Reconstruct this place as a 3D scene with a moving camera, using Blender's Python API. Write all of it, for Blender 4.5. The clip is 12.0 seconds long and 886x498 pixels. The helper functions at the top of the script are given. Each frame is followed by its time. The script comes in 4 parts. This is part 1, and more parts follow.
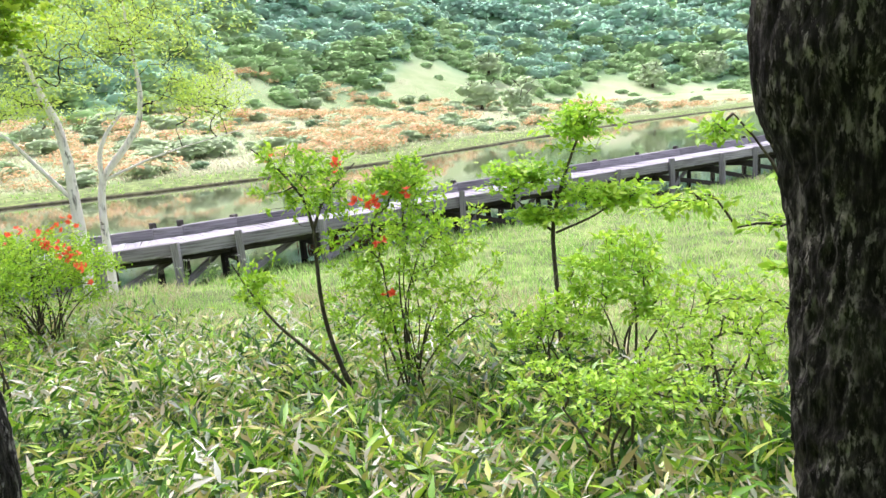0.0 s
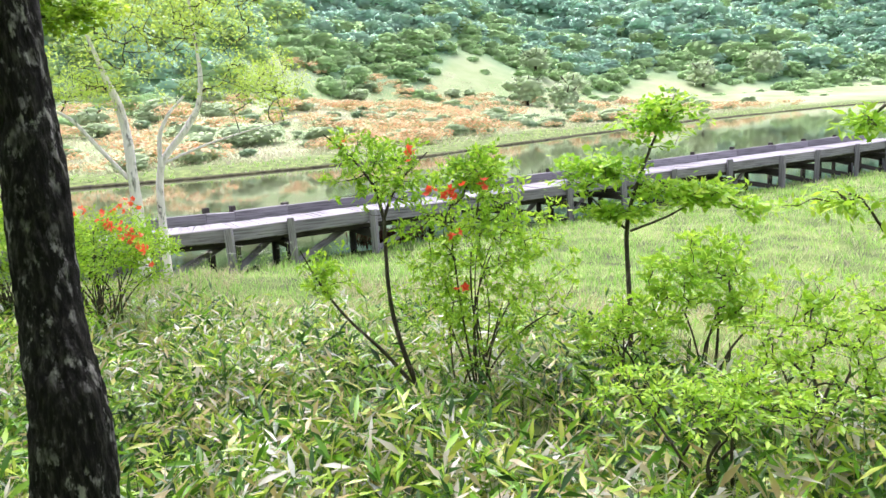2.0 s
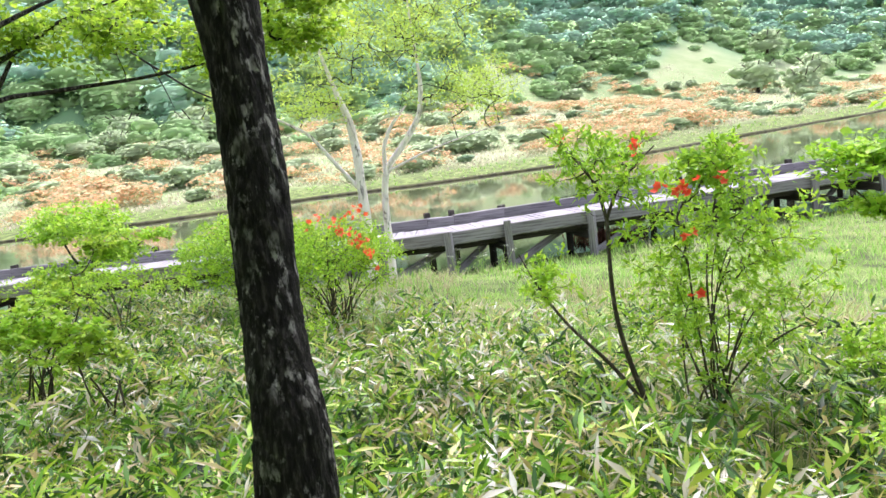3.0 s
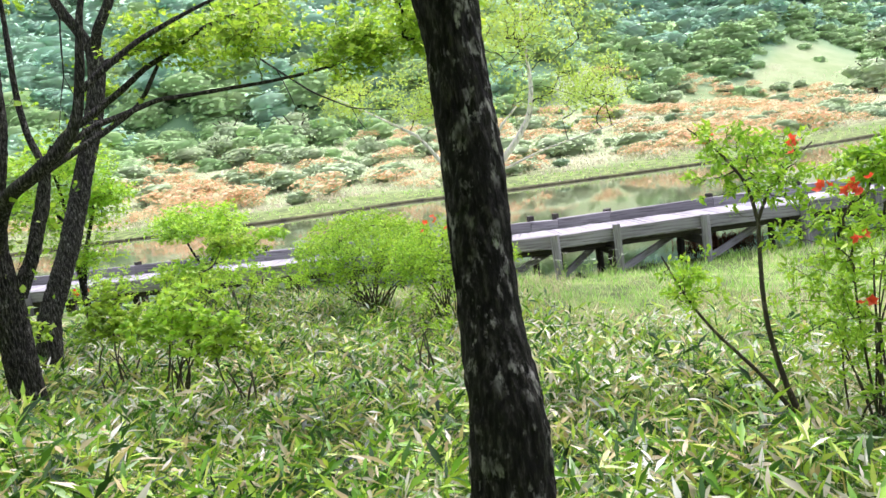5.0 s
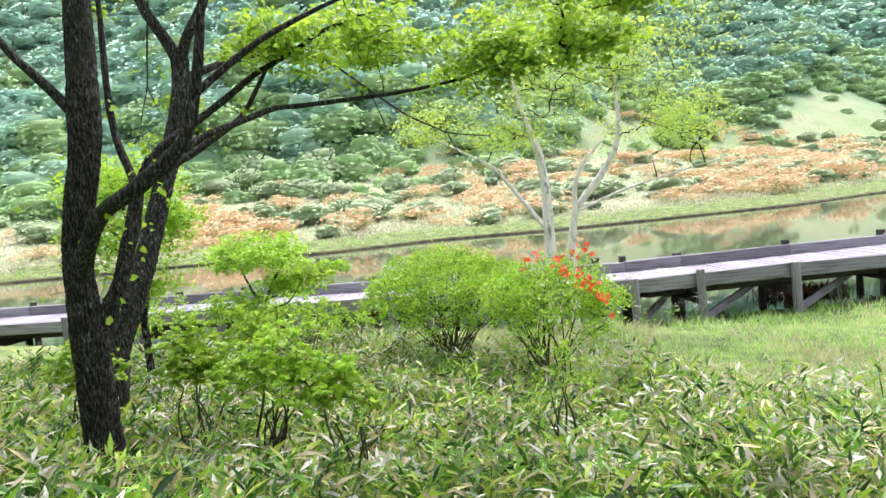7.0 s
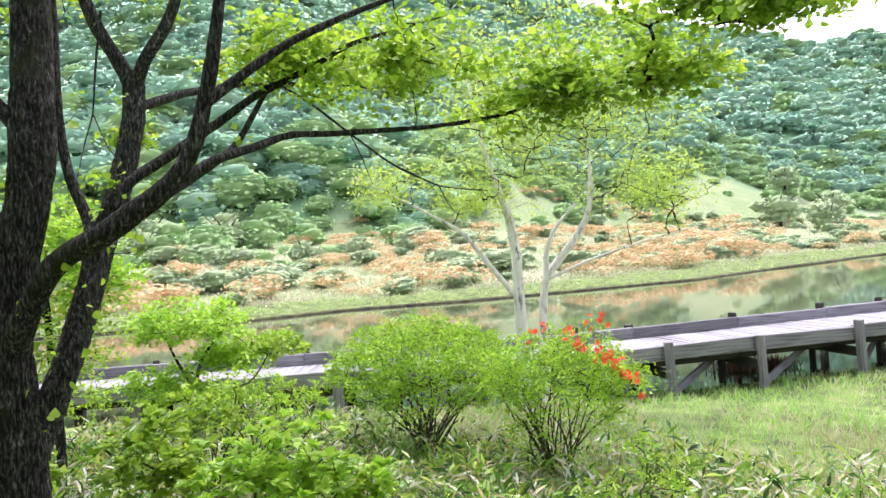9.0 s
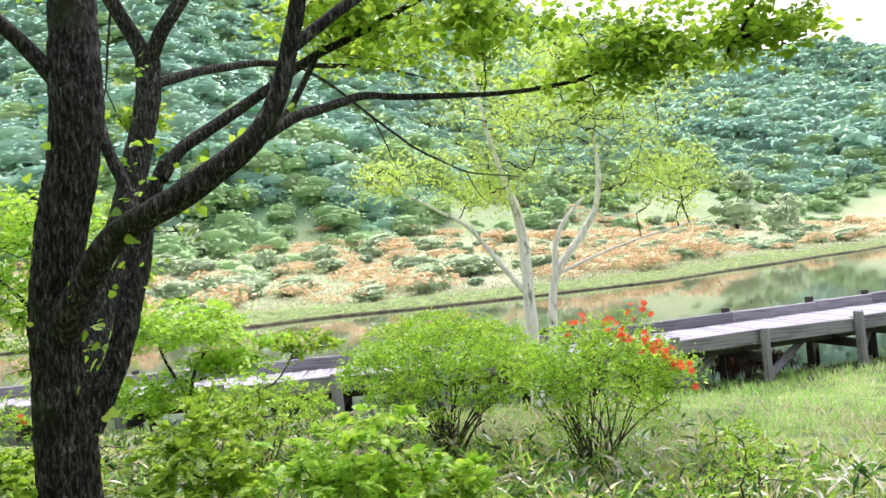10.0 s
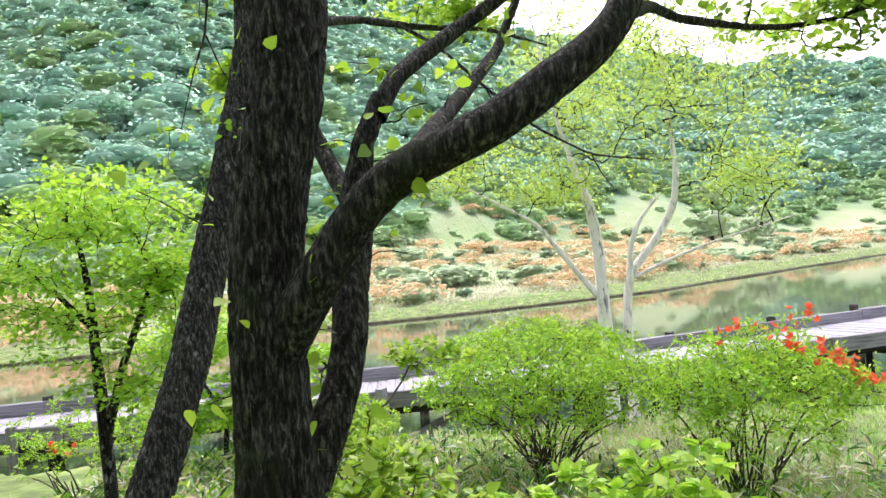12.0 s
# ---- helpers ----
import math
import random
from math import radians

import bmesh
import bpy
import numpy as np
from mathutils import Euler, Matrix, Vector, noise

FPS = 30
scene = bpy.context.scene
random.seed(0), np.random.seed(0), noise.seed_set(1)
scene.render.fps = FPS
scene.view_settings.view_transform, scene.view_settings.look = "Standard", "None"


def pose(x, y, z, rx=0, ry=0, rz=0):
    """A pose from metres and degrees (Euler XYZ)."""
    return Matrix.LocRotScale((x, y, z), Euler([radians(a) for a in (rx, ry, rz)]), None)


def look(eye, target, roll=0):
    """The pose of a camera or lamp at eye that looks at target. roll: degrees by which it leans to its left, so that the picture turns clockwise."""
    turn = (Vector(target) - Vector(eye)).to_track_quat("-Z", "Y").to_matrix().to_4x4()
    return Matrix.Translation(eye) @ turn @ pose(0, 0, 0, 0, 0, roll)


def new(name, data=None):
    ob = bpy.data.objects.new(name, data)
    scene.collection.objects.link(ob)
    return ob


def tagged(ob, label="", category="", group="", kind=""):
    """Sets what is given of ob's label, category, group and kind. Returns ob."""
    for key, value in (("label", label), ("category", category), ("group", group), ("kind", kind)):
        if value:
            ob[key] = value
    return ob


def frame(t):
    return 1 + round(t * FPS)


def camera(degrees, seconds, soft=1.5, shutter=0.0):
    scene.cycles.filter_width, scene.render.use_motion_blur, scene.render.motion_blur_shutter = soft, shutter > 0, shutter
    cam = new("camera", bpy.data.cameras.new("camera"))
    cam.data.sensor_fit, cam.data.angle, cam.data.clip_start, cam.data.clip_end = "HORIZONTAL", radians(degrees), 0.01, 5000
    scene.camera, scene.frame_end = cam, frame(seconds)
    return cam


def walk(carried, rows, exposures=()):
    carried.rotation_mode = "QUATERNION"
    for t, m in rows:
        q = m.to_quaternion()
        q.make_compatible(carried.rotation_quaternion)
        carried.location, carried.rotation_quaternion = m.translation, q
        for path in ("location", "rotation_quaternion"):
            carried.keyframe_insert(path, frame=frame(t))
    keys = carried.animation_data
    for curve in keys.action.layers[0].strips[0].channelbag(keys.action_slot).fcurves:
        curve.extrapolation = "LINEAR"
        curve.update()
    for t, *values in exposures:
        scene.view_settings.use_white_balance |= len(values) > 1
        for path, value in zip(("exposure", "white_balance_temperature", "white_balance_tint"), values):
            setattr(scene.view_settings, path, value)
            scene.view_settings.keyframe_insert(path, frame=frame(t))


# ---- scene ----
cam = camera(63.5, 12.0)
PATH = [
    (0, (0.544, -0.319, 1.67), (0.119, 1.602, 1.315), -5.2),
    (0.5, (0.445, -0.277, 1.667), (0.359, 1.683, 1.279), -4.1),
    (1, (0.435, -0.227, 1.669), (0.506, 1.733, 1.276), -3.1),
    (1.5, (0.307, -0.233, 1.664), (0.199, 1.726, 1.277), -3.1),
    (2, (0.191, -0.177, 1.645), (-0.34, 1.717, 1.283), -3.7),
    (2.5, (0.13, -0.001, 1.63), (-0.733, 1.774, 1.304), -5.0),
    (3, (0.032, 0.09, 1.608), (-1.043, 1.75, 1.307), -7.2),
    (3.5, (0.012, 0.09, 1.613), (-1.191, 1.66, 1.318), -9.0),
    (3.7, (0.017, 0.104, 1.605), (-1.216, 1.651, 1.314), -9.6),
    (5.3, (-0.566, -0.094, 1.596), (-1.85, 1.419, 1.348), -6.7),
    (5.5, (-0.738, -0.069, 1.588), (-2.027, 1.441, 1.346), -6.3),
    (6, (-1.123, -0.036, 1.594), (-2.421, 1.469, 1.375), -5.6),
    (6.5, (-1.552, -0.061, 1.6), (-2.864, 1.437, 1.41), -5.5),
    (7, (-1.975, -0.045, 1.595), (-3.282, 1.462, 1.452), -5.5),
    (7.2, (-2.165, -0.021, 1.609), (-3.48, 1.482, 1.499), -5.8),
    (8.8, (-3.6, 0.252, 1.573), (-4.72, 1.909, 1.591), -4.3),
    (9, (-3.791, 0.291, 1.581), (-4.865, 1.977, 1.61), -4.4),
    (9.5, (-4.293, 0.275, 1.542), (-5.269, 2.02, 1.585), -4.6),
    (10, (-4.806, 0.283, 1.435), (-5.784, 2.027, 1.477), -5.4),
    (10.5, (-5.356, 0.438, 1.473), (-6.37, 2.161, 1.53), -6.1),
    (11, (-5.867, 0.425, 1.463), (-6.82, 2.183, 1.499), -5.0),
    (11.5, (-6.341, 0.49, 1.395), (-7.227, 2.283, 1.431), -4.9),
    (12, (-6.854, 0.677, 1.427), (-7.758, 2.46, 1.495), -5.4),
]
walk(cam, [(t, look(eye, target, roll)) for t, eye, target, roll in PATH], [(0, 1.6, 6250, 22), (12, 1.55, 6250, 22)])

# ---- light ----
world = bpy.data.worlds.new("sky")
scene.world = world
world.use_nodes = True
wn = world.node_tree.nodes
wl = world.node_tree.links
sky = wn.new("ShaderNodeTexSky")
sky.sky_type = "NISHITA"
sky.sun_disc = False
sky.sun_elevation = radians(62)
sky.sun_rotation = radians(-25)
sky.air_density = 1.0
sky.dust_density = 4.0
soften = wn.new("ShaderNodeHueSaturation")
soften.inputs["Saturation"].default_value = 0.35
wl.new(sky.outputs["Color"], soften.inputs["Color"])
wl.new(soften.outputs["Color"], wn["Background"].inputs["Color"])
wn["Background"].inputs["Strength"].default_value = 0.15
sun = new("sun", bpy.data.lights.new("sun", "SUN"))
sun.data.energy = 1.0
sun.data.angle = radians(45)
sun.data.color = (1.0, 0.96, 0.9)
sun.rotation_euler = Euler((radians(-28), 0, radians(25)))

# ---- materials ----


def material(name, rough=0.8):
    m = bpy.data.materials.new(name)
    m.use_nodes = True
    b = m.node_tree.nodes["Principled BSDF"]
    b.inputs["Roughness"].default_value = rough
    return m, m.node_tree.nodes, m.node_tree.links, b


def ramp(nodes, stops):
    r = nodes.new("ShaderNodeValToRGB")
    e = r.color_ramp.elements
    while len(e) < len(stops):
        e.new(0.5)
    for k, (at, c) in zip(e, stops):
        k.position, k.color = at, (*c, 1)
    return r


def noise_tex(nodes, links, scale, detail=4, stretch=(1, 1, 1), rough=0.6):
    tc = nodes.new("ShaderNodeTexCoord")
    mp = nodes.new("ShaderNodeMapping")
    mp.inputs["Scale"].default_value = stretch
    n = nodes.new("ShaderNodeTexNoise")
    n.inputs["Scale"].default_value, n.inputs["Detail"].default_value, n.inputs["Roughness"].default_value = scale, detail, rough
    links.new(tc.outputs["Object"], mp.inputs["Vector"])
    links.new(mp.outputs["Vector"], n.inputs["Vector"])
    return n


def bump(nodes, links, b, height, strength, distance):
    k = nodes.new("ShaderNodeBump")
    k.inputs["Strength"].default_value, k.inputs["Distance"].default_value = strength, distance
    links.new(height, k.inputs["Height"])
    links.new(k.outputs["Normal"], b.inputs["Normal"])


def mix(nodes, links, fac, a, c, blend="MIX"):
    m = nodes.new("ShaderNodeMix")
    m.data_type, m.blend_type = "RGBA", blend
    for sock, v in ((m.inputs[0], fac), (m.inputs[6], a), (m.inputs[7], c)):
        if isinstance(v, bpy.types.NodeSocket):
            links.new(v, sock)
        else:
            sock.default_value = v if not isinstance(v, tuple) else (*v, 1)[:4]
    return m.outputs[2]


def leaf_material(name, stops, rough=0.45, glow=0.45, patch=0.6, single=0.7):
    """Leaves: colour by leaf and by patch, light passing through the blade."""
    m, n, l, b = material(name, rough)
    g = n.new("ShaderNodeNewGeometry")
    r = ramp(n, stops)
    big = noise_tex(n, l, patch, 2)
    add = n.new("ShaderNodeMath")
    add.operation = "MULTIPLY_ADD"
    l.new(big.outputs["Fac"], add.inputs[0])
    add.inputs[1].default_value = 0.9
    sub = n.new("ShaderNodeMath")
    sub.operation = "MULTIPLY_ADD"
    l.new(g.outputs["Random Per Island"], sub.inputs[0])
    sub.inputs[1].default_value, sub.inputs[2].default_value = single, 0.03 - single / 2
    l.new(sub.outputs[0], add.inputs[2])
    l.new(add.outputs[0], r.inputs["Fac"])
    l.new(r.outputs["Color"], b.inputs["Base Color"])
    t = n.new("ShaderNodeBsdfTranslucent")
    l.new(r.outputs["Color"], t.inputs["Color"])
    s = n.new("ShaderNodeMixShader")
    s.inputs[0].default_value = glow
    l.new(b.outputs[0], s.inputs[1])
    l.new(t.outputs[0], s.inputs[2])
    l.new(s.outputs[0], n["Material Output"].inputs["Surface"])
    return m


def bark_material(name, dark, light, patch, scale=9.0, deep=0.02, cover=0.55, moss=None, mid=(0.3, 0.2), blotch=(0.9, 0.34)):
    """Furrowed bark: dark plates, paler ridges, flecks of lichen."""
    m, n, l, b = material(name, 0.92)
    b.inputs["Specular IOR Level"].default_value = 0.2
    a = noise_tex(n, l, scale, 8, (1, 1, 0.22), 0.7)
    r = ramp(n, [(0.42, dark), (0.52, tuple(mid[0] * x + mid[1] * y for x, y in zip(dark, light))), (0.66, light)])
    l.new(a.outputs["Fac"], r.inputs["Fac"])
    spots = noise_tex(n, l, scale * blotch[0], 6, (1, 1, blotch[1]), 0.68)
    rs = ramp(n, [(cover, (0, 0, 0)), (cover + 0.09, (1, 1, 1))])
    l.new(spots.outputs["Fac"], rs.inputs["Fac"])
    where = noise_tex(n, l, scale * 0.2, 3, (1, 1, 0.6))
    rw = ramp(n, [(0.4, (0, 0, 0)), (0.6, (1, 1, 1))])
    l.new(where.outputs["Fac"], rw.inputs["Fac"])
    both = mix(n, l, 1.0, rs.outputs["Color"], rw.outputs["Color"], "MULTIPLY")
    col = mix(n, l, both, r.outputs["Color"], patch)
    if moss:
        w = noise_tex(n, l, 2.3, 4)
        rm = ramp(n, [(0.55, (0, 0, 0)), (0.7, (1, 1, 1))])
        l.new(w.outputs["Fac"], rm.inputs["Fac"])
        col = mix(n, l, rm.outputs["Color"], col, moss)
    l.new(col, b.inputs["Base Color"])
    bump(n, l, b, a.outputs["Fac"], 1.0, deep)
    return m


# Lowest two greens of the bamboo leaf imitate shadow in gaps between blades.
M_SASA = leaf_material("bamboo_grass_leaf", [(0.0, (0.006, 0.026, 0.005)), (0.25, (0.035, 0.12, 0.01)), (0.44, (0.17, 0.4, 0.025)), (0.61, (0.42, 0.6, 0.05)), (0.71, (0.46, 0.36, 0.15)), (0.82, (0.58, 0.54, 0.44)), (0.96, (0.82, 0.82, 0.8))], 0.3, 0.32, 0.9, 0.8)
M_GRASS = leaf_material("marsh_grass_blade", [(0.0, (0.22, 0.44, 0.08)), (0.4, (0.36, 0.6, 0.14)), (0.62, (0.5, 0.66, 0.24)), (0.8, (0.58, 0.56, 0.36)), (1.0, (0.62, 0.57, 0.45))], 0.6, 0.4, 0.35)
M_STRAW = leaf_material("dry_grass_blade", [(0.0, (0.3, 0.33, 0.12)), (0.5, (0.52, 0.46, 0.28)), (1.0, (0.68, 0.6, 0.45))], 0.7, 0.35, 0.5)
M_LEAF = leaf_material("linden_leaf", [(0.0, (0.12, 0.25, 0.02)), (0.5, (0.33, 0.52, 0.04)), (1.0, (0.55, 0.67, 0.08))], 0.42, 0.55)
M_SPRING = leaf_material("sapling_leaf", [(0.0, (0.2, 0.42, 0.03)), (0.5, (0.37, 0.61, 0.045)), (1.0, (0.58, 0.74, 0.08))], 0.45, 0.5)
M_AZLEAF = leaf_material("azalea_leaf", [(0.0, (0.14, 0.32, 0.02)), (0.5, (0.34, 0.58, 0.035)), (1.0, (0.56, 0.73, 0.075))], 0.45, 0.5)
M_BIRCHLEAF = leaf_material("birch_leaf", [(0.0, (0.34, 0.5, 0.08)), (0.5, (0.5, 0.67, 0.11)), (1.0, (0.64, 0.76, 0.17))], 0.5, 0.5)
# Hillside leaf colour is paled and blued, so it carries the distance haze.
M_HAZY_WOODS = leaf_material("hazed_woodland_leaf", [(0.15, (0.4, 0.63, 0.52)), (0.4, (0.5, 0.75, 0.6)), (0.6, (0.58, 0.81, 0.6)), (0.85, (0.68, 0.85, 0.57))], 0.9, 0.65, 0.09, 0.2)
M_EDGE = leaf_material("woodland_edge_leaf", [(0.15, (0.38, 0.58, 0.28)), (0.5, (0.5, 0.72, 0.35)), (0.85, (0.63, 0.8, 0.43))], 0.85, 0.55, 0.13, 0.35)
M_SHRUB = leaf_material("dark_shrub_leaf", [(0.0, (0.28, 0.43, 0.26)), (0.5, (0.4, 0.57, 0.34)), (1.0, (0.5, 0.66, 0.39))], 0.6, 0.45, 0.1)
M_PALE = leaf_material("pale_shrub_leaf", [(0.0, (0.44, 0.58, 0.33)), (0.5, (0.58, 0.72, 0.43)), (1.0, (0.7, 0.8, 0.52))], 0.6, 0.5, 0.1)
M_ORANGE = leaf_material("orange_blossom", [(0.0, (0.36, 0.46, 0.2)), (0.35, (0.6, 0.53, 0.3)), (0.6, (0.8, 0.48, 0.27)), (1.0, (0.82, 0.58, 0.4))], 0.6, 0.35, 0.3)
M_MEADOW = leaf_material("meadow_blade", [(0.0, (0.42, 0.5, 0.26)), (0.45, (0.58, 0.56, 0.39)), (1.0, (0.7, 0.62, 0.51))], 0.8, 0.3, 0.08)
M_REED = leaf_material("dead_reed", [(0.0, (0.1, 0.03, 0.02)), (0.5, (0.2, 0.07, 0.05)), (1.0, (0.3, 0.15, 0.1))], 0.8, 0.2)
M_WHITE = leaf_material("white_floret", [(0.0, (0.65, 0.68, 0.6)), (1.0, (0.8, 0.82, 0.75))], 0.6, 0.4)
M_PETAL = leaf_material("vermilion_petal", [(0.0, (0.8, 0.06, 0.025)), (0.5, (0.9, 0.12, 0.05)), (1.0, (0.9, 0.25, 0.1))], 0.5, 0.4)
M_BARK = bark_material("dark_bark", (0.006, 0.005, 0.004), (0.1, 0.09, 0.08), (0.34, 0.31, 0.28), 52.0, 0.04, 0.52, (0.02, 0.026, 0.008))
M_BARK2 = bark_material("mottled_bark", (0.005, 0.0045, 0.004), (0.07, 0.066, 0.06), (0.4, 0.39, 0.37), 50.0, 0.035, 0.53, blotch=(0.5, 0.45))
M_FURROW = bark_material("furrowed_bark", (0.005, 0.0045, 0.004), (0.17, 0.16, 0.145), (0.3, 0.29, 0.27), 62.0, 0.045, 0.57, (0.03, 0.038, 0.012), blotch=(0.5, 0.3))
M_GREYBARK = bark_material("grey_bark", (0.012, 0.011, 0.01), (0.2, 0.19, 0.175), (0.34, 0.33, 0.31), 56.0, 0.045, 0.58, blotch=(0.4, 0.35))
M_TWIG = bark_material("twig_bark", (0.07, 0.06, 0.045), (0.16, 0.14, 0.11), (0.25, 0.22, 0.18), 25.0, 0.004, 0.58)
M_BIRCH = bark_material("birch_bark", (0.76, 0.7, 0.68), (0.92, 0.88, 0.88), (0.05, 0.042, 0.036), 13.0, 0.004, 0.53, None, (0.5, 0.5))


def wood_material(name, dark, light):
    m, n, l, b = material(name, 0.85)
    a = noise_tex(n, l, 5.0, 6, (0.25, 6, 6), 0.65)
    r = ramp(n, [(0.3, dark), (0.5, light), (0.75, tuple(min(1, 1.25 * x) for x in light))])
    l.new(a.outputs["Fac"], r.inputs["Fac"])
    o = n.new("ShaderNodeObjectInfo")
    v = n.new("ShaderNodeHueSaturation")
    mr = n.new("ShaderNodeMapRange")
    mr.inputs[3].default_value, mr.inputs[4].default_value = 0.75, 1.2
    l.new(o.outputs["Random"], mr.inputs[0])
    l.new(mr.outputs[0], v.inputs["Value"])
    l.new(r.outputs["Color"], v.inputs["Color"])
    l.new(v.outputs["Color"], b.inputs["Base Color"])
    bump(n, l, b, a.outputs["Fac"], 0.6, 0.01)
    return m


M_WOOD = wood_material("weathered_timber", (0.045, 0.042, 0.045), (0.24, 0.23, 0.25))
M_DECK = wood_material("pale_deck_board", (0.17, 0.163, 0.178), (0.31, 0.3, 0.33))
# Darker timber tone for far posts, legs, crossbeams, joists and some braces.
M_PILE = wood_material("dark_timber", (0.012, 0.011, 0.01), (0.05, 0.044, 0.04))

M_WATER, n, l, b = material("lake_water", 0.04)
b.inputs["Base Color"].default_value = (0.09, 0.1, 0.06, 1)
b.inputs["Specular IOR Level"].default_value = 0.9
w = noise_tex(n, l, 0.8, 3, (1, 1, 1))
bump(n, l, b, w.outputs["Fac"], 0.12, 0.02)

M_GROUND, n, l, b = material("earth_and_turf", 0.95)
a = noise_tex(n, l, 1.3, 8)
r = ramp(n, [(0.3, (0.035, 0.045, 0.012)), (0.48, (0.1, 0.15, 0.03)), (0.6, (0.18, 0.25, 0.06)), (0.72, (0.26, 0.23, 0.12))])
l.new(a.outputs["Fac"], r.inputs["Fac"])
far = noise_tex(n, l, 0.05, 6)
rf = ramp(n, [(0.38, (0.21, 0.3, 0.12)), (0.52, (0.29, 0.35, 0.18)), (0.68, (0.38, 0.36, 0.25))])
l.new(far.outputs["Fac"], rf.inputs["Fac"])
at = n.new("ShaderNodeAttribute")
at.attribute_name = "cover"
c1 = mix(n, l, at.outputs["Fac"], r.outputs["Color"], rf.outputs["Color"])
ft = n.new("ShaderNodeAttribute")
ft.attribute_name = "wooded"
c2 = mix(n, l, ft.outputs["Fac"], c1, (0.16, 0.29, 0.15))
l.new(c2, b.inputs["Base Color"])
bump(n, l, b, a.outputs["Fac"], 0.8, 0.05)

M_SOIL, n, l, b = material("dark_bank_earth", 0.95)
a = noise_tex(n, l, 1.5, 6)
r = ramp(n, [(0.35, (0.03, 0.025, 0.015)), (0.65, (0.12, 0.12, 0.05))])
l.new(a.outputs["Fac"], r.inputs["Fac"])
l.new(r.outputs["Color"], b.inputs["Base Color"])
bump(n, l, b, a.outputs["Fac"], 0.8, 0.1)

# ---- mesh building ----
rng = np.random.default_rng(7)


def mesh_object(name, verts, faces, mats, parent=None, label="", smooth=False, face_mats=None):
    me = bpy.data.meshes.new(name)
    verts = np.asarray(verts, dtype=np.float32)
    if isinstance(faces, np.ndarray):
        k = faces.shape[1]
        me.vertices.add(len(verts))
        me.vertices.foreach_set("co", verts.ravel())
        me.loops.add(faces.size)
        me.loops.foreach_set("vertex_index", faces.astype(np.int32).ravel())
        me.polygons.add(len(faces))
        me.polygons.foreach_set("loop_start", np.arange(0, faces.size, k, dtype=np.int32))
        me.update(calc_edges=True)
    else:
        me.from_pydata([tuple(v) for v in verts.tolist()], [], faces)
    for m in (mats if isinstance(mats, (list, tuple)) else [mats]):
        me.materials.append(m)
    if face_mats is not None:
        me.polygons.foreach_set("material_index", np.asarray(face_mats, dtype=np.int32))
    if smooth:
        me.polygons.foreach_set("use_smooth", np.ones(len(me.polygons), dtype=bool))
    ob = new(name, me)
    if parent:
        ob.parent = parent
    if label:
        ob["label"] = label
    return ob


def empty_at(name, p):
    e = new(name)
    e.location = p
    e.empty_display_size = 0.2
    return e


def tubes(list_of, segs=8, rough=0.0, origin=(0, 0, 0)):
    """Tapered round limbs along polylines of (points, radii), joined as arrays of quads."""
    vs, fs, base = [], [], 0
    ang = np.linspace(0, 2 * np.pi, segs, endpoint=False)
    for pts, rad in list_of:
        p = np.asarray(pts, float) - np.asarray(origin)
        rad = np.asarray(rad, float)
        d = np.gradient(p, axis=0)
        d /= np.linalg.norm(d, axis=1)[:, None] + 1e-9
        ref = np.array([0.31, 0.95, 0.05]) if abs(d[:, 2].mean()) > 0.7 else np.array([0.05, 0.1, 1.0])
        u = np.cross(d, ref)
        u /= np.linalg.norm(u, axis=1)[:, None]
        v = np.cross(d, u)
        rr = rad[:, None] * (1 + rough * rng.normal(size=(len(p), segs)))
        ring = p[:, None] + rr[..., None] * (np.cos(ang)[None, :, None] * u[:, None] + np.sin(ang)[None, :, None] * v[:, None])
        vs.append(ring.reshape(-1, 3))
        i = np.arange(len(p) - 1)[:, None] * segs
        j = np.arange(segs)[None]
        k = (j + 1) % segs
        fs.append(np.stack([i + j, i + k, i + segs + k, i + segs + j], -1).reshape(-1, 4) + base)
        base += len(p) * segs
    return np.concatenate(vs), np.concatenate(fs)


def smooth_path(rows, n):
    """A finer polyline through rows of x, y, z, radius."""
    a = np.asarray(rows, float)
    s = np.concatenate([[0], np.cumsum(np.linalg.norm(np.diff(a[:, :3], axis=0), axis=1))])
    t = np.linspace(0, s[-1], n)
    out = np.stack([np.interp(t, s, a[:, k]) for k in range(4)], 1)
    for _ in range(3):
        out[1:-1] = 0.25 * out[:-2] + 0.5 * out[1:-1] + 0.25 * out[2:]
    return out[:, :3], out[:, 3]


def leaves(pos, along, size, width=0.3, fold=0.12, droop=0.0, up=None):
    """Pointed folded blades of four triangles each; pos, along: n x 3; size: n."""
    n = len(pos)
    a = along / (np.linalg.norm(along, axis=1)[:, None] + 1e-9)
    up = rng.normal(size=(n, 3)) * 0.5 + np.array([0, 0, 1.0]) if up is None else up
    s = np.cross(a, up)
    s /= np.linalg.norm(s, axis=1)[:, None] + 1e-9
    t = np.cross(s, a)
    L = size[:, None]
    low = np.array([0, 0, -1.0]) * droop * L
    base = pos
    mid = pos + a * L * 0.45 - t * L * fold + low * 0.25
    left = pos + a * L * 0.42 - s * L * width + low * 0.25
    right = pos + a * L * 0.42 + s * L * width + low * 0.25
    tip = pos + a * L + low
    v = np.stack([base, left, mid, right, tip], 1).reshape(-1, 3)
    o = np.arange(n)[:, None, None] * 5
    f = (np.array([[0, 2, 1], [0, 3, 2], [1, 2, 4], [2, 3, 4]])[None] + o).reshape(-1, 3)
    return v, f


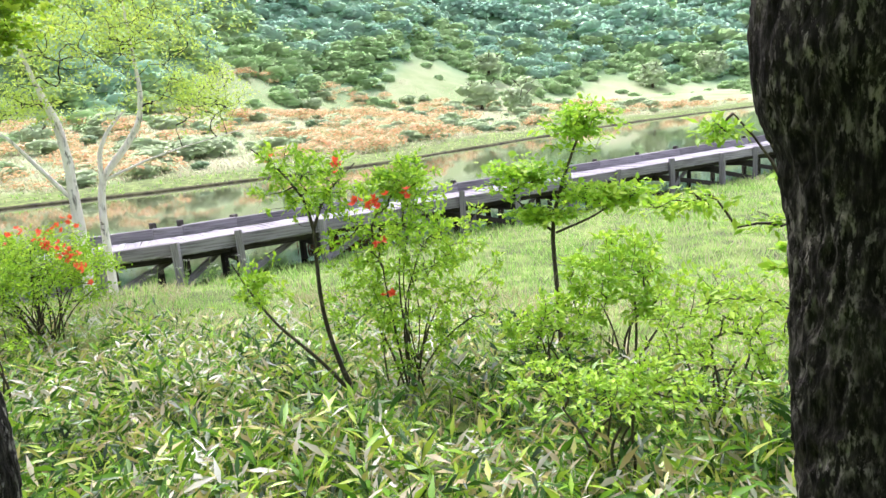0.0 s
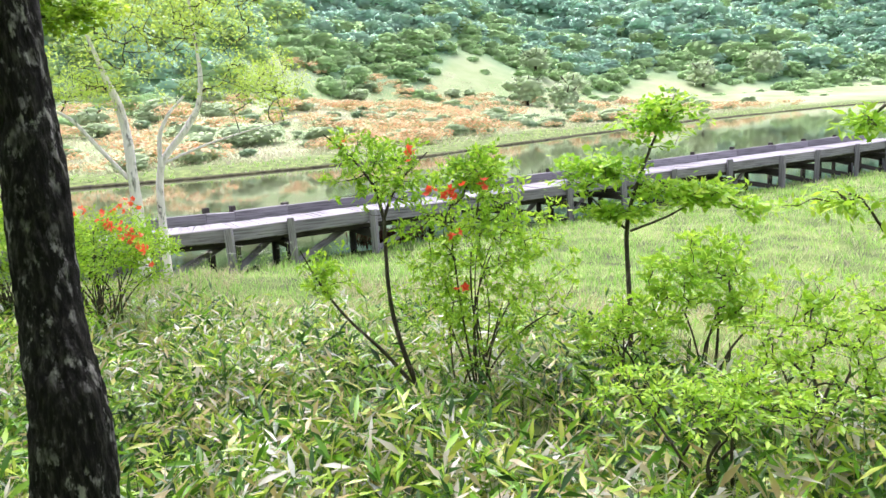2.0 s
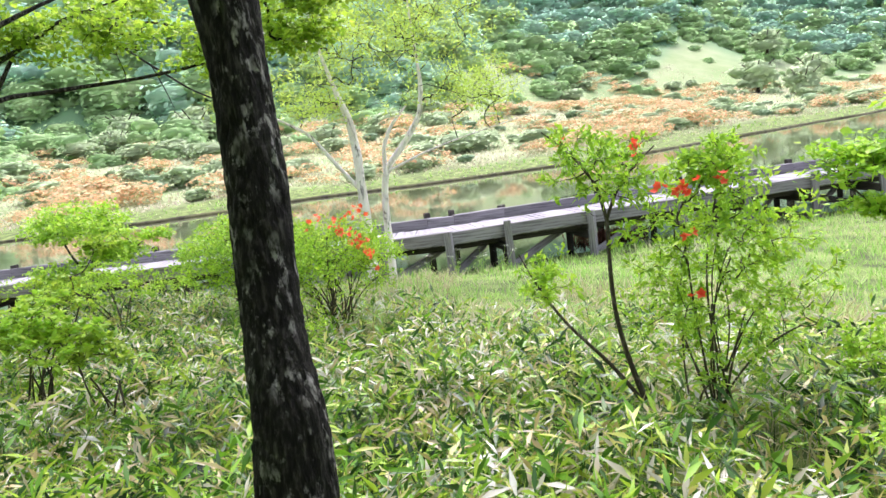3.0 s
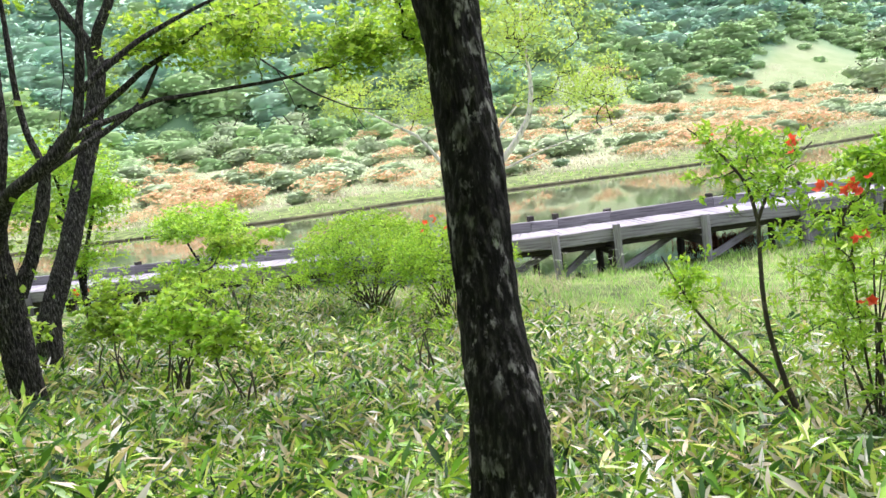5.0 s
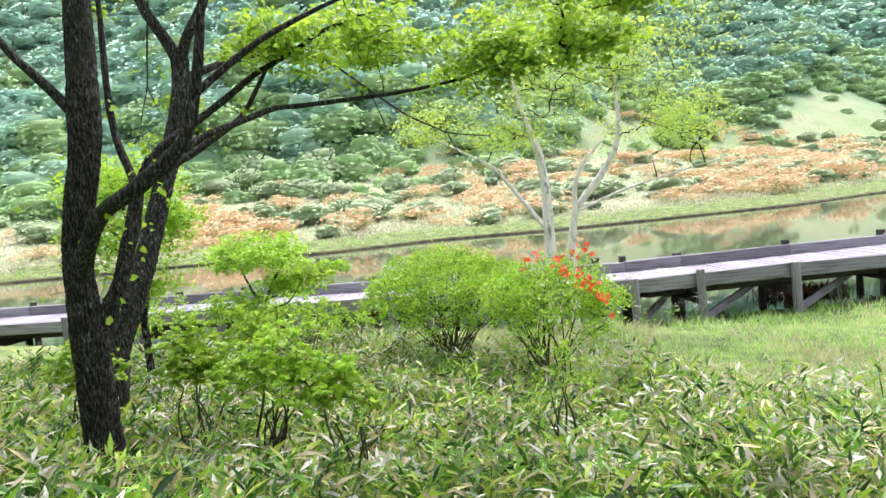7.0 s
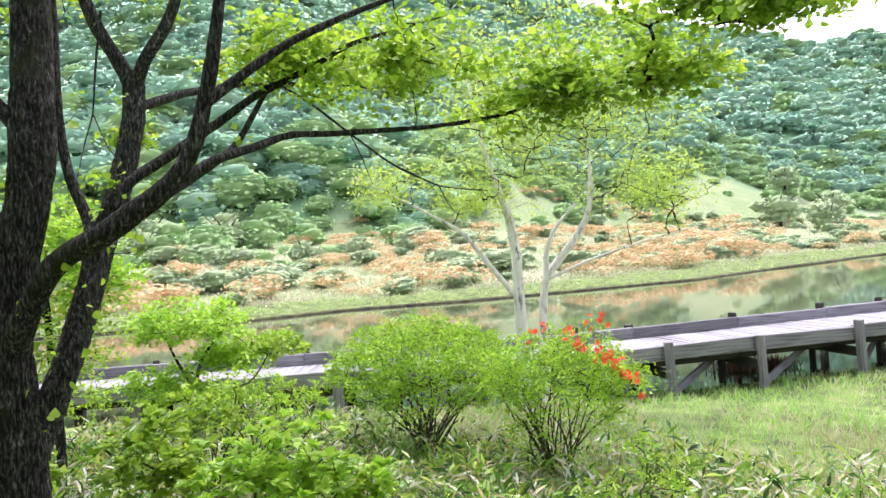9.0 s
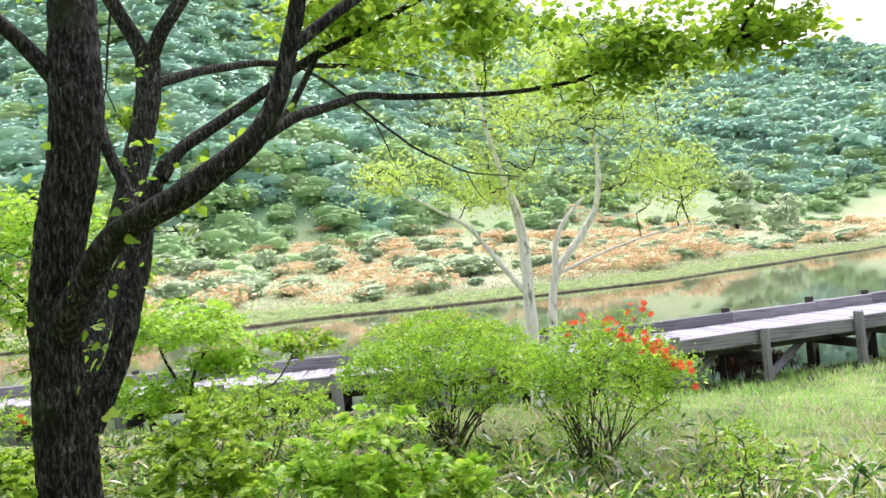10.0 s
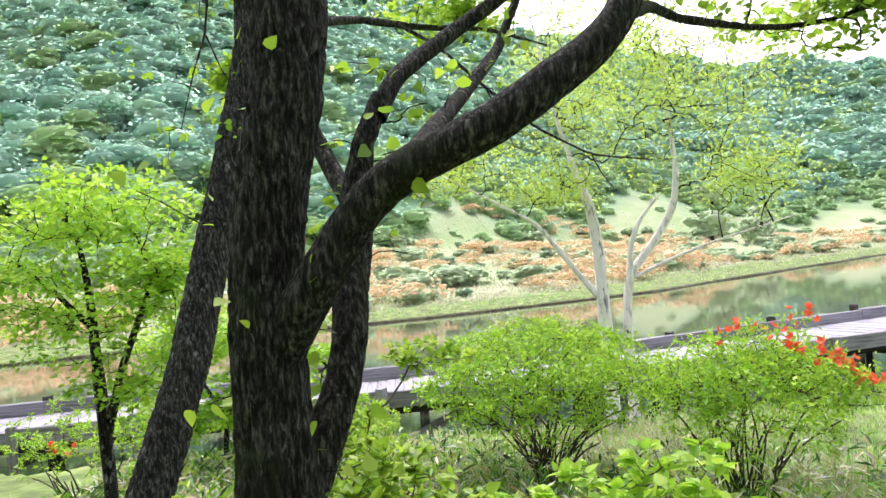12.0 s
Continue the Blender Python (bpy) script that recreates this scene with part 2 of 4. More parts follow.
def round_leaves(pos, along, size, width, fold, droop, up):
    """Broad heart-shaped blades of eight triangles each."""
    n = len(pos)
    a = unit(along)
    s = unit(np.cross(a, up))
    t = np.cross(s, a)
    L = size[:, None]
    low = np.array([0, 0, -1.0]) * droop * L
    rows = [pos]
    for side in (-1, 1):
        for f, w in ((0.12, 0.75), (0.4, 1.0), (0.75, 0.55)):
            rows.append(pos + a * L * (f - 0.06) + side * s * L * width * w + t * L * fold * w + low * f * f)
    rows += [pos + a * L * 0.35 + low * 0.12, pos + a * L + low]
    v = np.stack(rows, 1).reshape(-1, 3)
    o = np.arange(n)[:, None, None] * 9
    f = (np.array([[0, 7, 1], [1, 7, 2], [2, 7, 3], [3, 7, 8], [0, 4, 7], [4, 5, 7], [5, 6, 7], [6, 8, 7]])[None] + o).reshape(-1, 3)
    return v, f


def unit(v):
    return v / (np.linalg.norm(v, axis=-1, keepdims=True) + 1e-9)


# ---- ground ----
NEAR = np.array([(-60.0, -14.0), (-30.0, 3.3), (-16.3, 11.4), (-10.2, 14.9), (6.5, 31.2), (11.0, 35.5), (20.0, 47.0), (60.0, 75.0), (200.0, 90.0)])
SHORE = np.array([(-300.0, -160.0), (-120.0, -30.0), (-60.0, 24.0), (-47.0, 34.0), (-40.0, 43.0), (-33.0, 49.0), (-26.0, 54.5), (-19.0, 64.0), (-11.0, 86.0), (6.0, 130.0), (48.0, 200.0), (160.0, 300.0), (500.0, 420.0)])


def wavy(line, step, sway):
    """A finer shoreline with small bays."""
    out = []
    for (ax, ay), (bx, by) in zip(line[:-1], line[1:]):
        L = math.hypot(bx - ax, by - ay)
        k = max(1, min(12, int(L / step)))
        for i in range(k):
            f = i / k
            x, y = ax + (bx - ax) * f, ay + (by - ay) * f
            w = sway * (math.sin(x * 0.31 + y * 0.17) + 0.6 * math.sin(x * 0.9 - y * 0.6))
            out.append((x - (by - ay) / L * w, y + (bx - ax) / L * w))
    return np.array(out + [tuple(line[-1])])


SHORE = wavy(SHORE, 5.0, 0.55)
WATER_Z = -1.86


def beyond(line, x, y):
    """Signed distance past a polyline, positive on its lake or hill side (left of its run)."""
    best, sign = np.full(np.shape(x), 1e9), np.zeros(np.shape(x))
    for (ax, ay), (bx, by) in zip(line[:-1], line[1:]):
        dx, dy = bx - ax, by - ay
        t = np.clip(((x - ax) * dx + (y - ay) * dy) / (dx * dx + dy * dy), 0, 1)
        ex, ey = x - ax - t * dx, y - ay - t * dy
        d = np.hypot(ex, ey)
        s = np.sign(dx * ey - dy * ex)
        k = d < best
        best, sign = np.where(k, d, best), np.where(k, s, sign)
    return best * sign


def ripple(x, y, size):
    return np.sin(x / size + 1.3) * np.cos(y / size * 1.13 + 0.4) + 0.5 * np.sin(x / size * 2.3 + y / size * 1.7)


def height(x, y):
    x, y = np.asarray(x, float), np.asarray(y, float)
    d = y + 0.13 * x + 0.1
    bank = np.interp(d, [-60, -8, -0.6, 0.35, 1.0, 1.7, 2.5, 4, 8, 12, 15], [9, 1.2, 0.06, 0.02, -0.14, -0.47, -0.66, -0.84, -1.08, -1.45, -1.72]) + 0.03 * ripple(x, y, 0.9)
    bank = bank + np.interp(x, [-9, -1.5], [-0.28, 0]) * np.interp(d, [6, 12], [1, 0])
    q = beyond(NEAR, x, y)
    near = np.where(q > -1.5, np.minimum(bank, np.interp(q, [-1.5, 0.0, 1.0, 6], [-1.74, -1.82, -2.1, -2.6])), bank)
    r = beyond(SHORE, x, y)
    hill = np.interp(r, [-6, -0.9, 0.0, 0.5, 3, 20, 75, 200, 340, 480, 900, 2500], [-2.6, -2.3, -1.8, -1.66, -1.4, -0.5, 5.0, 66, 145, 160, 120, 40])
    turn = np.arctan2(x + 3, y - 2)
    tall = np.interp(turn, [-1.6, -0.9, -0.55, -0.2, 0.1, 0.5, 1.2], [1.4, 1.4, 1.28, 0.95, 0.83, 0.85, 0.85])
    hill = np.where(hill > 0, hill * tall, hill) + np.where(r > 60, ripple(x, y, 37.0) * np.clip((r - 60) / 80, 0, 1) * 5, 0) + np.where(r > 6, 0.25 * ripple(x, y, 7.0), 0)
    return np.where(r > -6, hill, near)


def treeline(x, y):
    """How far past the shore the woods begin."""
    turn = np.arctan2(x + 3, y - 2)
    return np.interp(turn, [-1.5, -0.95, -0.7, -0.4, -0.15, 0.1, 0.5], [45, 58, 70, 90, 97, 85, 60]) + 9 * np.sin(turn * 23) + 5 * np.sin(turn * 51)


def build_ground():
    na, nr = 480, 250
    a = np.linspace(0, 2 * np.pi, na, endpoint=False)
    rad = np.concatenate([np.linspace(0.4, 20, 70, endpoint=False), np.linspace(20, 125, 125, endpoint=False), np.geomspace(125, 3000, nr - 195)])
    x = -3 + rad[:, None] * np.sin(a)[None]
    y = 2 + rad[:, None] * np.cos(a)[None]
    z = height(x, y)
    v = np.stack([x, y, z], -1).reshape(-1, 3)
    i = np.arange(nr - 1)[:, None] * na
    j = np.arange(na)[None]
    k = (j + 1) % na
    f = np.stack([i + j, i + na + j, i + na + k, i + k], -1).reshape(-1, 4)
    v = np.concatenate([v, [(-3, 2, float(height(-3, 2)))]])
    ob = mesh_object("ground", v, f, M_GROUND, smooth=True)
    hub = len(v) - 1
    cap = mesh_object("ground_cap", v[:na].tolist() + [v[hub].tolist()], [(na, q, (q + 1) % na) for q in range(na)], M_GROUND)
    for o in (ob, cap):
        c = o.data.attributes.new("cover", "FLOAT", "POINT")
        w = np.empty(len(o.data.vertices) * 3, dtype=np.float32)
        o.data.vertices.foreach_get("co", w)
        w = w.reshape(-1, 3)
        past = beyond(SHORE, w[:, 0], w[:, 1])
        c.data.foreach_set("value", np.clip((past - 6) / 8, 0, 1).astype(np.float32))
        c = o.data.attributes.new("wooded", "FLOAT", "POINT")
        c.data.foreach_set("value", np.clip((past - treeline(w[:, 0], w[:, 1]) + 6) / 14, 0, 1).astype(np.float32))
    bm = bmesh.new()
    bm.from_mesh(ob.data)
    bm.from_mesh(cap.data)
    bmesh.ops.remove_doubles(bm, verts=bm.verts, dist=1e-4)
    bm.to_mesh(ob.data)
    bm.free()
    me = cap.data
    bpy.data.objects.remove(cap)
    bpy.data.meshes.remove(me)
    tagged(ob, "grassy lakeside slope with pale far meadow and wooded hills", "ground", kind="structure")


build_ground()
wv = [(-900, -900, WATER_Z), (900, -900, WATER_Z), (900, 900, WATER_Z), (-900, 900, WATER_Z)]
tagged(mesh_object("water", wv, [(0, 1, 2, 3)], M_WATER), "still pond water mirroring the far hillside", "water", kind="structure")



def shore_bank():
    """The undercut dark edge of the far turf."""
    p = SHORE[8:-10]
    d = unit(np.gradient(p, axis=0))
    out = np.stack([d[:, 1], -d[:, 0]], 1)
    rows = []
    for off, z in ((0.0, WATER_Z - 0.3), (0.1, WATER_Z + 0.02), (0.05, WATER_Z + 0.13), (-0.25, WATER_Z + 0.19)):
        q = p + out * (off + 0.15)
        rows.append(np.column_stack([q, np.full(len(q), z) + 0.03 * rng.normal(size=len(q))]))
    v = np.concatenate(rows)
    n = len(p)
    f = np.array([(k * n + i, k * n + i + 1, (k + 1) * n + i + 1, (k + 1) * n + i) for k in range(3) for i in range(n - 1)])
    tagged(mesh_object("shore_bank", v, f, M_SOIL), "dark undercut earth edge of the far shore", "bank", kind="structure")


shore_bank()

# ---- trestle boardwalk ----


def box(bm, m, size, bevel=0.012, wobble=0.006):
    r = bmesh.ops.create_cube(bm, size=1.0, matrix=m @ Matrix.Diagonal((*size, 1)))
    es = list({e for v in r["verts"] for e in v.link_edges})
    out = bmesh.ops.bevel(bm, geom=es, offset=bevel, segments=1, affect="EDGES")
    for v in out["verts"]:
        v.co += Vector(rng.normal(size=3).tolist()) * wobble


def timber(name, p, q, wide, tall, mat, parent, label=""):
    """A beam from p to q, its long side along its own x."""
    p, q = Vector(p), Vector(q)
    d = q - p
    rot = d.to_track_quat("X", "Z").to_matrix().to_4x4()
    bm = bmesh.new()
    box(bm, Matrix.Identity(4), (d.length, wide, tall))
    me = bpy.data.meshes.new(name)
    bm.to_mesh(me)
    bm.free()
    me.materials.append(mat)
    ob = new(name, me)
    ob.parent = parent
    ob.matrix_basis = Matrix.Translation((p + q) / 2) @ rot
    if label:
        ob["label"] = label
    return ob


WALK_LINE = [(-28.1, 3.9), (-15.75, 10.9), (-9.25, 14.72), (6.2, 29.8), (12.9, 36.5)]
LEFT = math.hypot(12.35, 7.0) + math.hypot(6.5, 3.82)
NEAR_POSTS = [-21.5, -19.6, -17.0, -14.4, -12.2, -10.0, -7.97, -5.6, -3.4, -1.6, 0.0, 1.5, 3.72, 6.25, 8.2, 10.25, 12.4, 14.7, 17.4, 20.3, 22.4, 25.0, 27.2, 29.6, 32.0]
FAR_POSTS = [-21.0, -18.9, -16.2, -13.6, -11.4, -9.1, -7.2, -4.8, -2.6, -0.7, 1.03, 2.6, 5.76, 8.6, 10.6, 12.6, 15.0, 17.6, 20.1, 22.6, 25.2, 27.6, 30.0, 32.2]
WIDE, TOP = 3.9, -0.65


def along_line(s):
    s += LEFT
    for (ax, ay), (bx, by) in zip(WALK_LINE[:-1], WALK_LINE[1:]):
        L = math.hypot(bx - ax, by - ay)
        if s <= L or (bx, by) == WALK_LINE[-1]:
            d = Vector(((bx - ax) / L, (by - ay) / L, 0))
            return Vector((ax, ay, 0)) + d * s, d, Vector((-d.y, d.x, 0))
        s -= L


def level(s):
    return TOP + 0.006 * max(0, s - 4)


def build_boardwalk():
    root = empty_at("boardwalk", (-9.4, 15.35, -1.86))
    tagged(root, "weathered grey timber trestle boardwalk over the shallow pond edge", "boardwalk")
    o = Vector(root.location)

    def beam(name, p, q, wide, tall, mat, label=""):
        return timber(name, Vector(p) - o, Vector(q) - o, wide, tall, mat, root, label)

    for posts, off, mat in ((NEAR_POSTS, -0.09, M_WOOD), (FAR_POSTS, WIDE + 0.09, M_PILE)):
        for i, s in enumerate(posts):
            p, d, n = along_line(s)
            z = level(s)
            q = p + n * off
            lean = Vector((rng.normal() * 0.03, rng.normal() * 0.03, 0))
            beam("post", (q.x + lean.x, q.y + lean.y, -2.4), (q.x, q.y, z + 0.1 + 0.03 * rng.normal()), 0.17, 0.17, mat)
            if off < 0:
                f = p + n * (WIDE + 0.1)
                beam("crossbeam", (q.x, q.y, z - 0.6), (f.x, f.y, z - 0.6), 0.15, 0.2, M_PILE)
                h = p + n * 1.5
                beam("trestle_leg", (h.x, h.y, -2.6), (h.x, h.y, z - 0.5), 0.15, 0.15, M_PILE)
            if i + 1 < len(posts):
                s2 = posts[i + 1]
                e, d2, n2 = along_line(s2)
                z2 = level(s2)
                inn = 0.08 if off < 0 else WIDE - 0.08
                u, w = p + n * inn, e + n2 * inn
                beam("kerb_beam", (u.x, u.y, z - 0.15), (w.x, w.y, z2 - 0.15 + 0.012 * rng.normal()), 0.17, 0.3, M_WOOD)
                for k in ((0.75, 2.3) if off < 0 else (WIDE - 0.5,)):
                    u, w = p + n * k, e + n2 * k
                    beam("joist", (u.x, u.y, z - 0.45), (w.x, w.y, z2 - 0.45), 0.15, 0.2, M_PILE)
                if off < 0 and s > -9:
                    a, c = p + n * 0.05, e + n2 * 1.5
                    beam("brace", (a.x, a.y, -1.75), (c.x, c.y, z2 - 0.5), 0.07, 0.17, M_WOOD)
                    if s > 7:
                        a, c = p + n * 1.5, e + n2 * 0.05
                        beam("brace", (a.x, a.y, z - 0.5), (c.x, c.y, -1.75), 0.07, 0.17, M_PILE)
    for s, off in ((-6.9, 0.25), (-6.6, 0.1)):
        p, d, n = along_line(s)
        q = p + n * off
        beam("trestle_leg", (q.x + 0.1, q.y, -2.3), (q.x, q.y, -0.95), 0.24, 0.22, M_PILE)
    s = -22.3
    while s < 32.5:
        p, d, n = along_line(s)
        a, c = p + n * 0.18, p + n * (WIDE - 0.18)
        z = level(s) - 0.315 + 0.004 * rng.normal()
        beam("plank", (a.x, a.y, z), (c.x, c.y, z), 0.19, 0.05, M_DECK)
        s += 0.2


build_boardwalk()

# ---- trees ----


def bark_tube(rows, segs, n, amp, size, origin):
    """A trunk along measured rows with furrowed bark in its surface."""
    p, r = smooth_path(rows, n)
    d = np.gradient(p, axis=0)
    d /= np.linalg.norm(d, axis=1)[:, None]
    u = np.cross(d, np.array([0.31, 0.95, 0.05]))
    u /= np.linalg.norm(u, axis=1)[:, None]
    w = np.cross(d, u)
    vs = []
    for i in range(n):
        for k in range(segs):
            a = 2 * math.pi * k / segs
            q = p[i] + r[i] * (math.cos(a) * u[i] + math.sin(a) * w[i])
            s = Vector((q[0] * size, q[1] * size, q[2] * size * 0.3))
            h = 1 - abs(noise.noise(s)) * 2 + 0.5 * noise.noise(s * 2.1)
            g = noise.noise(Vector(q.tolist()) * 2.2)
            vs.append(q + (math.cos(a) * u[i] + math.sin(a) * w[i]) * (amp * (h - 0.6) + r[i] * 0.1 * g))
    v = np.array(vs) - np.asarray(origin)
    i = np.arange(n - 1)[:, None] * segs
    j = np.arange(segs)[None]
    k = (j + 1) % segs
    return v, np.stack([i + j, i + k, i + segs + k, i + segs + j], -1).reshape(-1, 4)


def tree_thing(name, base, limbs, mat, label, category="tree"):
    """limbs: rows of (part name, rows of x, y, z, radius, points along, points round, furrow depth)."""
    root = empty_at(name, base)
    tagged(root, label, category)
    for part_name, rows, n, segs, amp in limbs:
        v, f = bark_tube(rows, segs, n, amp, 30.0 if segs > 16 else 34.0, base)
        mesh_object(part_name, v, f, mat, root, smooth=True)
    return root


def foot(x, y):
    return (x, y, float(height(x, y)))


def colonise(skeleton, targets, bend=0.1, tip=0.003, gain=0.42, sag=0.0, high=0.5, joints=5):
    """Twigs that reach out from a skeleton to target points, each from the nearest wood grown so far."""
    skeleton = np.asarray(skeleton, float)
    near = np.array([np.linalg.norm(skeleton - t, axis=1).min() for t in targets])
    cap = len(skeleton) + len(targets) * joints
    nodes = np.empty((cap, 3))
    nodes[: len(skeleton)] = skeleton
    owner = np.full(cap, -1)
    count = len(skeleton)
    paths, parents = [], []
    f = np.linspace(0, 1, joints + 1)[:, None]
    for i in np.argsort(near):
        t = targets[i]
        live = nodes[:count]
        dist = np.linalg.norm(live - t, axis=1) + high * np.maximum(0, live[:, 2] - t[2])
        j = int(np.argmin(dist))
        p = live[j].copy()
        L = np.linalg.norm(t - p)
        arc = np.sin(f * np.pi) * (rng.normal(size=3) * bend + np.array([0, 0, sag])) * L
        pts = p + (t - p) * f + arc + rng.normal(size=(joints + 1, 3)) * L * 0.02 * np.sin(f * np.pi)
        k = len(paths)
        paths.append(pts)
        parents.append(owner[j])
        nodes[count:count + joints] = pts[1:]
        owner[count:count + joints] = k
        count += joints
    load = np.ones(len(paths))
    for k in range(len(paths) - 1, -1, -1):
        if parents[k] >= 0:
            load[parents[k]] += load[k]
    out = []
    for k, pts in enumerate(paths):
        r = tip * load[k] ** gain
        out.append((pts, np.linspace(r, max(tip * 0.7, r * 0.55), joints + 1)))
    tips = np.array([p[-1] for p in paths])
    ways = unit(np.array([p[-1] - p[-2] for p in paths]))
    return out, tips, ways, paths


def dress(root, base, skeleton, targets, leaf, per, mat, bark, width=0.3, flat=0.0, jitter=0.05, bend=0.1, tip=0.003, sag=0.0, along=2, high=0.5, out=1.0, gain=0.42, broad=False):
    """Twigs and leaves for a crown. flat: how far the leaves lie level, in layers."""
    paths, tips, ways, raw = colonise(skeleton, targets, bend, tip, gain, sag, high)
    v, f = tubes(paths, 4, 0.0, base)
    tagged(mesh_object("twigwork", v, f, bark, root, smooth=True), kind="stuff")
    pos = [tips] + [np.array([p[-1 - k] for p in raw]) for k in range(1, along)]
    pos = np.concatenate(pos)
    w = np.concatenate([ways] * along)
    n = len(pos) * per
    pos = np.repeat(pos, per, 0) + rng.normal(size=(n, 3)) * jitter * np.array([1, 1, 1 - 0.75 * flat])
    side = rng.normal(size=(n, 3)) * np.array([1, 1, 1 - 0.8 * flat])
    a = unit(np.repeat(w, per, 0) * 0.6 + unit(side) * out)
    up = np.array([0, 0, 1.0]) + rng.normal(size=(n, 3)) * (0.9 - 0.6 * flat)
    v, f = (round_leaves if broad else leaves)(pos, a, leaf * rng.uniform(0.55, 1.25, n), width, 0.08, 0.12, up)
    tagged(mesh_object("foliage", v - np.asarray(base), f, mat, root), kind="stuff")
    return tips


def blob(n, c, r, shell=0.5, low=-1.0):
    """Points spread in an ellipsoid, more of them near its skin."""
    u = unit(rng.normal(size=(n * 3, 3)))
    u = u[u[:, 2] > low][:n]
    return np.asarray(c) + u * np.asarray(r) * rng.uniform(shell, 1.0, (len(u), 1))


def nodes_of(*lists):
    return np.concatenate([smooth_path(r, n)[0] for r, n in lists])


# thick trunk beside the path
b0 = foot(1.21, 1.55)
OAK = [(1.210, 1.52, b0[2] - 0.1, 0.27), (1.230, 1.56, 0.15, 0.21), (1.230, 1.58, 0.37, 0.192), (1.230, 1.64, 0.68, 0.182), (1.230, 1.70, 1.0, 0.182), (1.260, 1.76, 1.31, 0.2), (1.270, 1.80, 1.53, 0.239), (1.260, 1.83, 1.66, 0.275), (1.270, 1.84, 1.75, 0.297), (1.310, 1.88, 1.94, 0.311), (1.330, 1.90, 2.03, 0.343), (1.350, 1.95, 2.6, 0.35), (1.410, 2.00, 3.6, 0.3)]
oak = tree_thing("oak_tree", b0, [("trunk", OAK, 300, 150, 0.015)], M_BARK, "thick dark rough-barked tree trunk standing beside the path")
# slim leaning trunk
b1 = foot(-1.6, 1.5)
MAPLE = [(-1.6, 1.5, b1[2] - 0.1, 0.17), (-1.58, 1.51, 0.3, 0.14), (-1.56, 1.55, 0.58, 0.122), (-1.56, 1.57, 0.84, 0.108), (-1.6, 1.6, 0.99, 0.1), (-1.63, 1.63, 1.13, 0.096), (-1.65, 1.66, 1.28, 0.094), (-1.67, 1.69, 1.44, 0.094), (-1.69, 1.72, 1.6, 0.092), (-1.72, 1.74, 1.77, 0.092), (-1.74, 1.76, 1.93, 0.094), (-1.77, 1.78, 2.15, 0.11), (-1.79, 1.79, 2.3, 0.115), (-1.84, 1.82, 2.9, 0.1), (-1.9, 1.86, 3.7, 0.065)]
maple = tree_thing("maple_tree", b1, [("trunk", MAPLE, 260, 72, 0.009)], M_BARK2, "slim curved maple trunk with mottled dark and grey bark")

# their crowns, overhead and out of view, added to shade the foreground
for root, base, trunk, c, r in ((maple, b1, MAPLE, (-2.2, 0.2, 4.9), (2.6, 2.2, 0.9)), (oak, b0, OAK, (1.6, 0.4, 5.0), (2.6, 2.4, 1.0))):
    dress(root, base, nodes_of((trunk[-3:], 12)), blob(260, c, r, 0.1), 0.13, 6, M_LEAF, M_BARK2, 0.42, 0.8, 0.22, tip=0.006, along=3)

# many-stemmed tree
b2 = foot(-8.55, 2.66)
MAIN = [(-8.6, 2.68, b2[2] - 0.1, 0.176), (-8.6, 2.66, 0.0, 0.158), (-8.58, 2.64, 0.6, 0.150), (-8.56, 2.62, 0.92, 0.141), (-8.55, 2.61, 1.23, 0.132), (-8.54, 2.64, 1.54, 0.128), (-8.52, 2.68, 1.84, 0.128), (-8.47, 2.74, 2.15, 0.132), (-8.46, 2.79, 2.47, 0.136), (-8.5, 2.83, 2.84, 0.132), (-8.55, 2.88, 3.24, 0.123), (-8.6, 2.95, 4.2, 0.097), (-8.6, 3.0, 5.6, 0.053)]
SECOND = [(-8.54, 2.74, 0.72, 0.085), (-8.48, 2.82, 0.9, 0.075), (-8.45, 2.9, 1.06, 0.07), (-8.45, 2.97, 1.23, 0.07), (-8.48, 3.04, 1.4, 0.07), (-8.49, 3.12, 1.58, 0.068), (-8.51, 3.18, 1.77, 0.064), (-8.49, 3.24, 2.0, 0.05), (-8.44, 3.34, 2.22, 0.04)]
PRONG = [(-8.48, 2.78, 2.55, 0.05), (-8.62, 2.62, 2.85, 0.045), (-8.85, 2.4, 3.2, 0.035), (-9.1, 2.2, 3.7, 0.015)]
VINE = [(-8.5, 3.16, 1.72, 0.045), (-8.68, 3.28, 1.92, 0.042), (-8.79, 3.33, 2.09, 0.04), (-8.93, 3.29, 2.4, 0.038), (-9.0, 3.29, 2.73, 0.036), (-9.03, 3.3, 3.07, 0.034), (-9.06, 3.33, 3.43, 0.03), (-9.1, 3.37, 4.4, 0.015)]
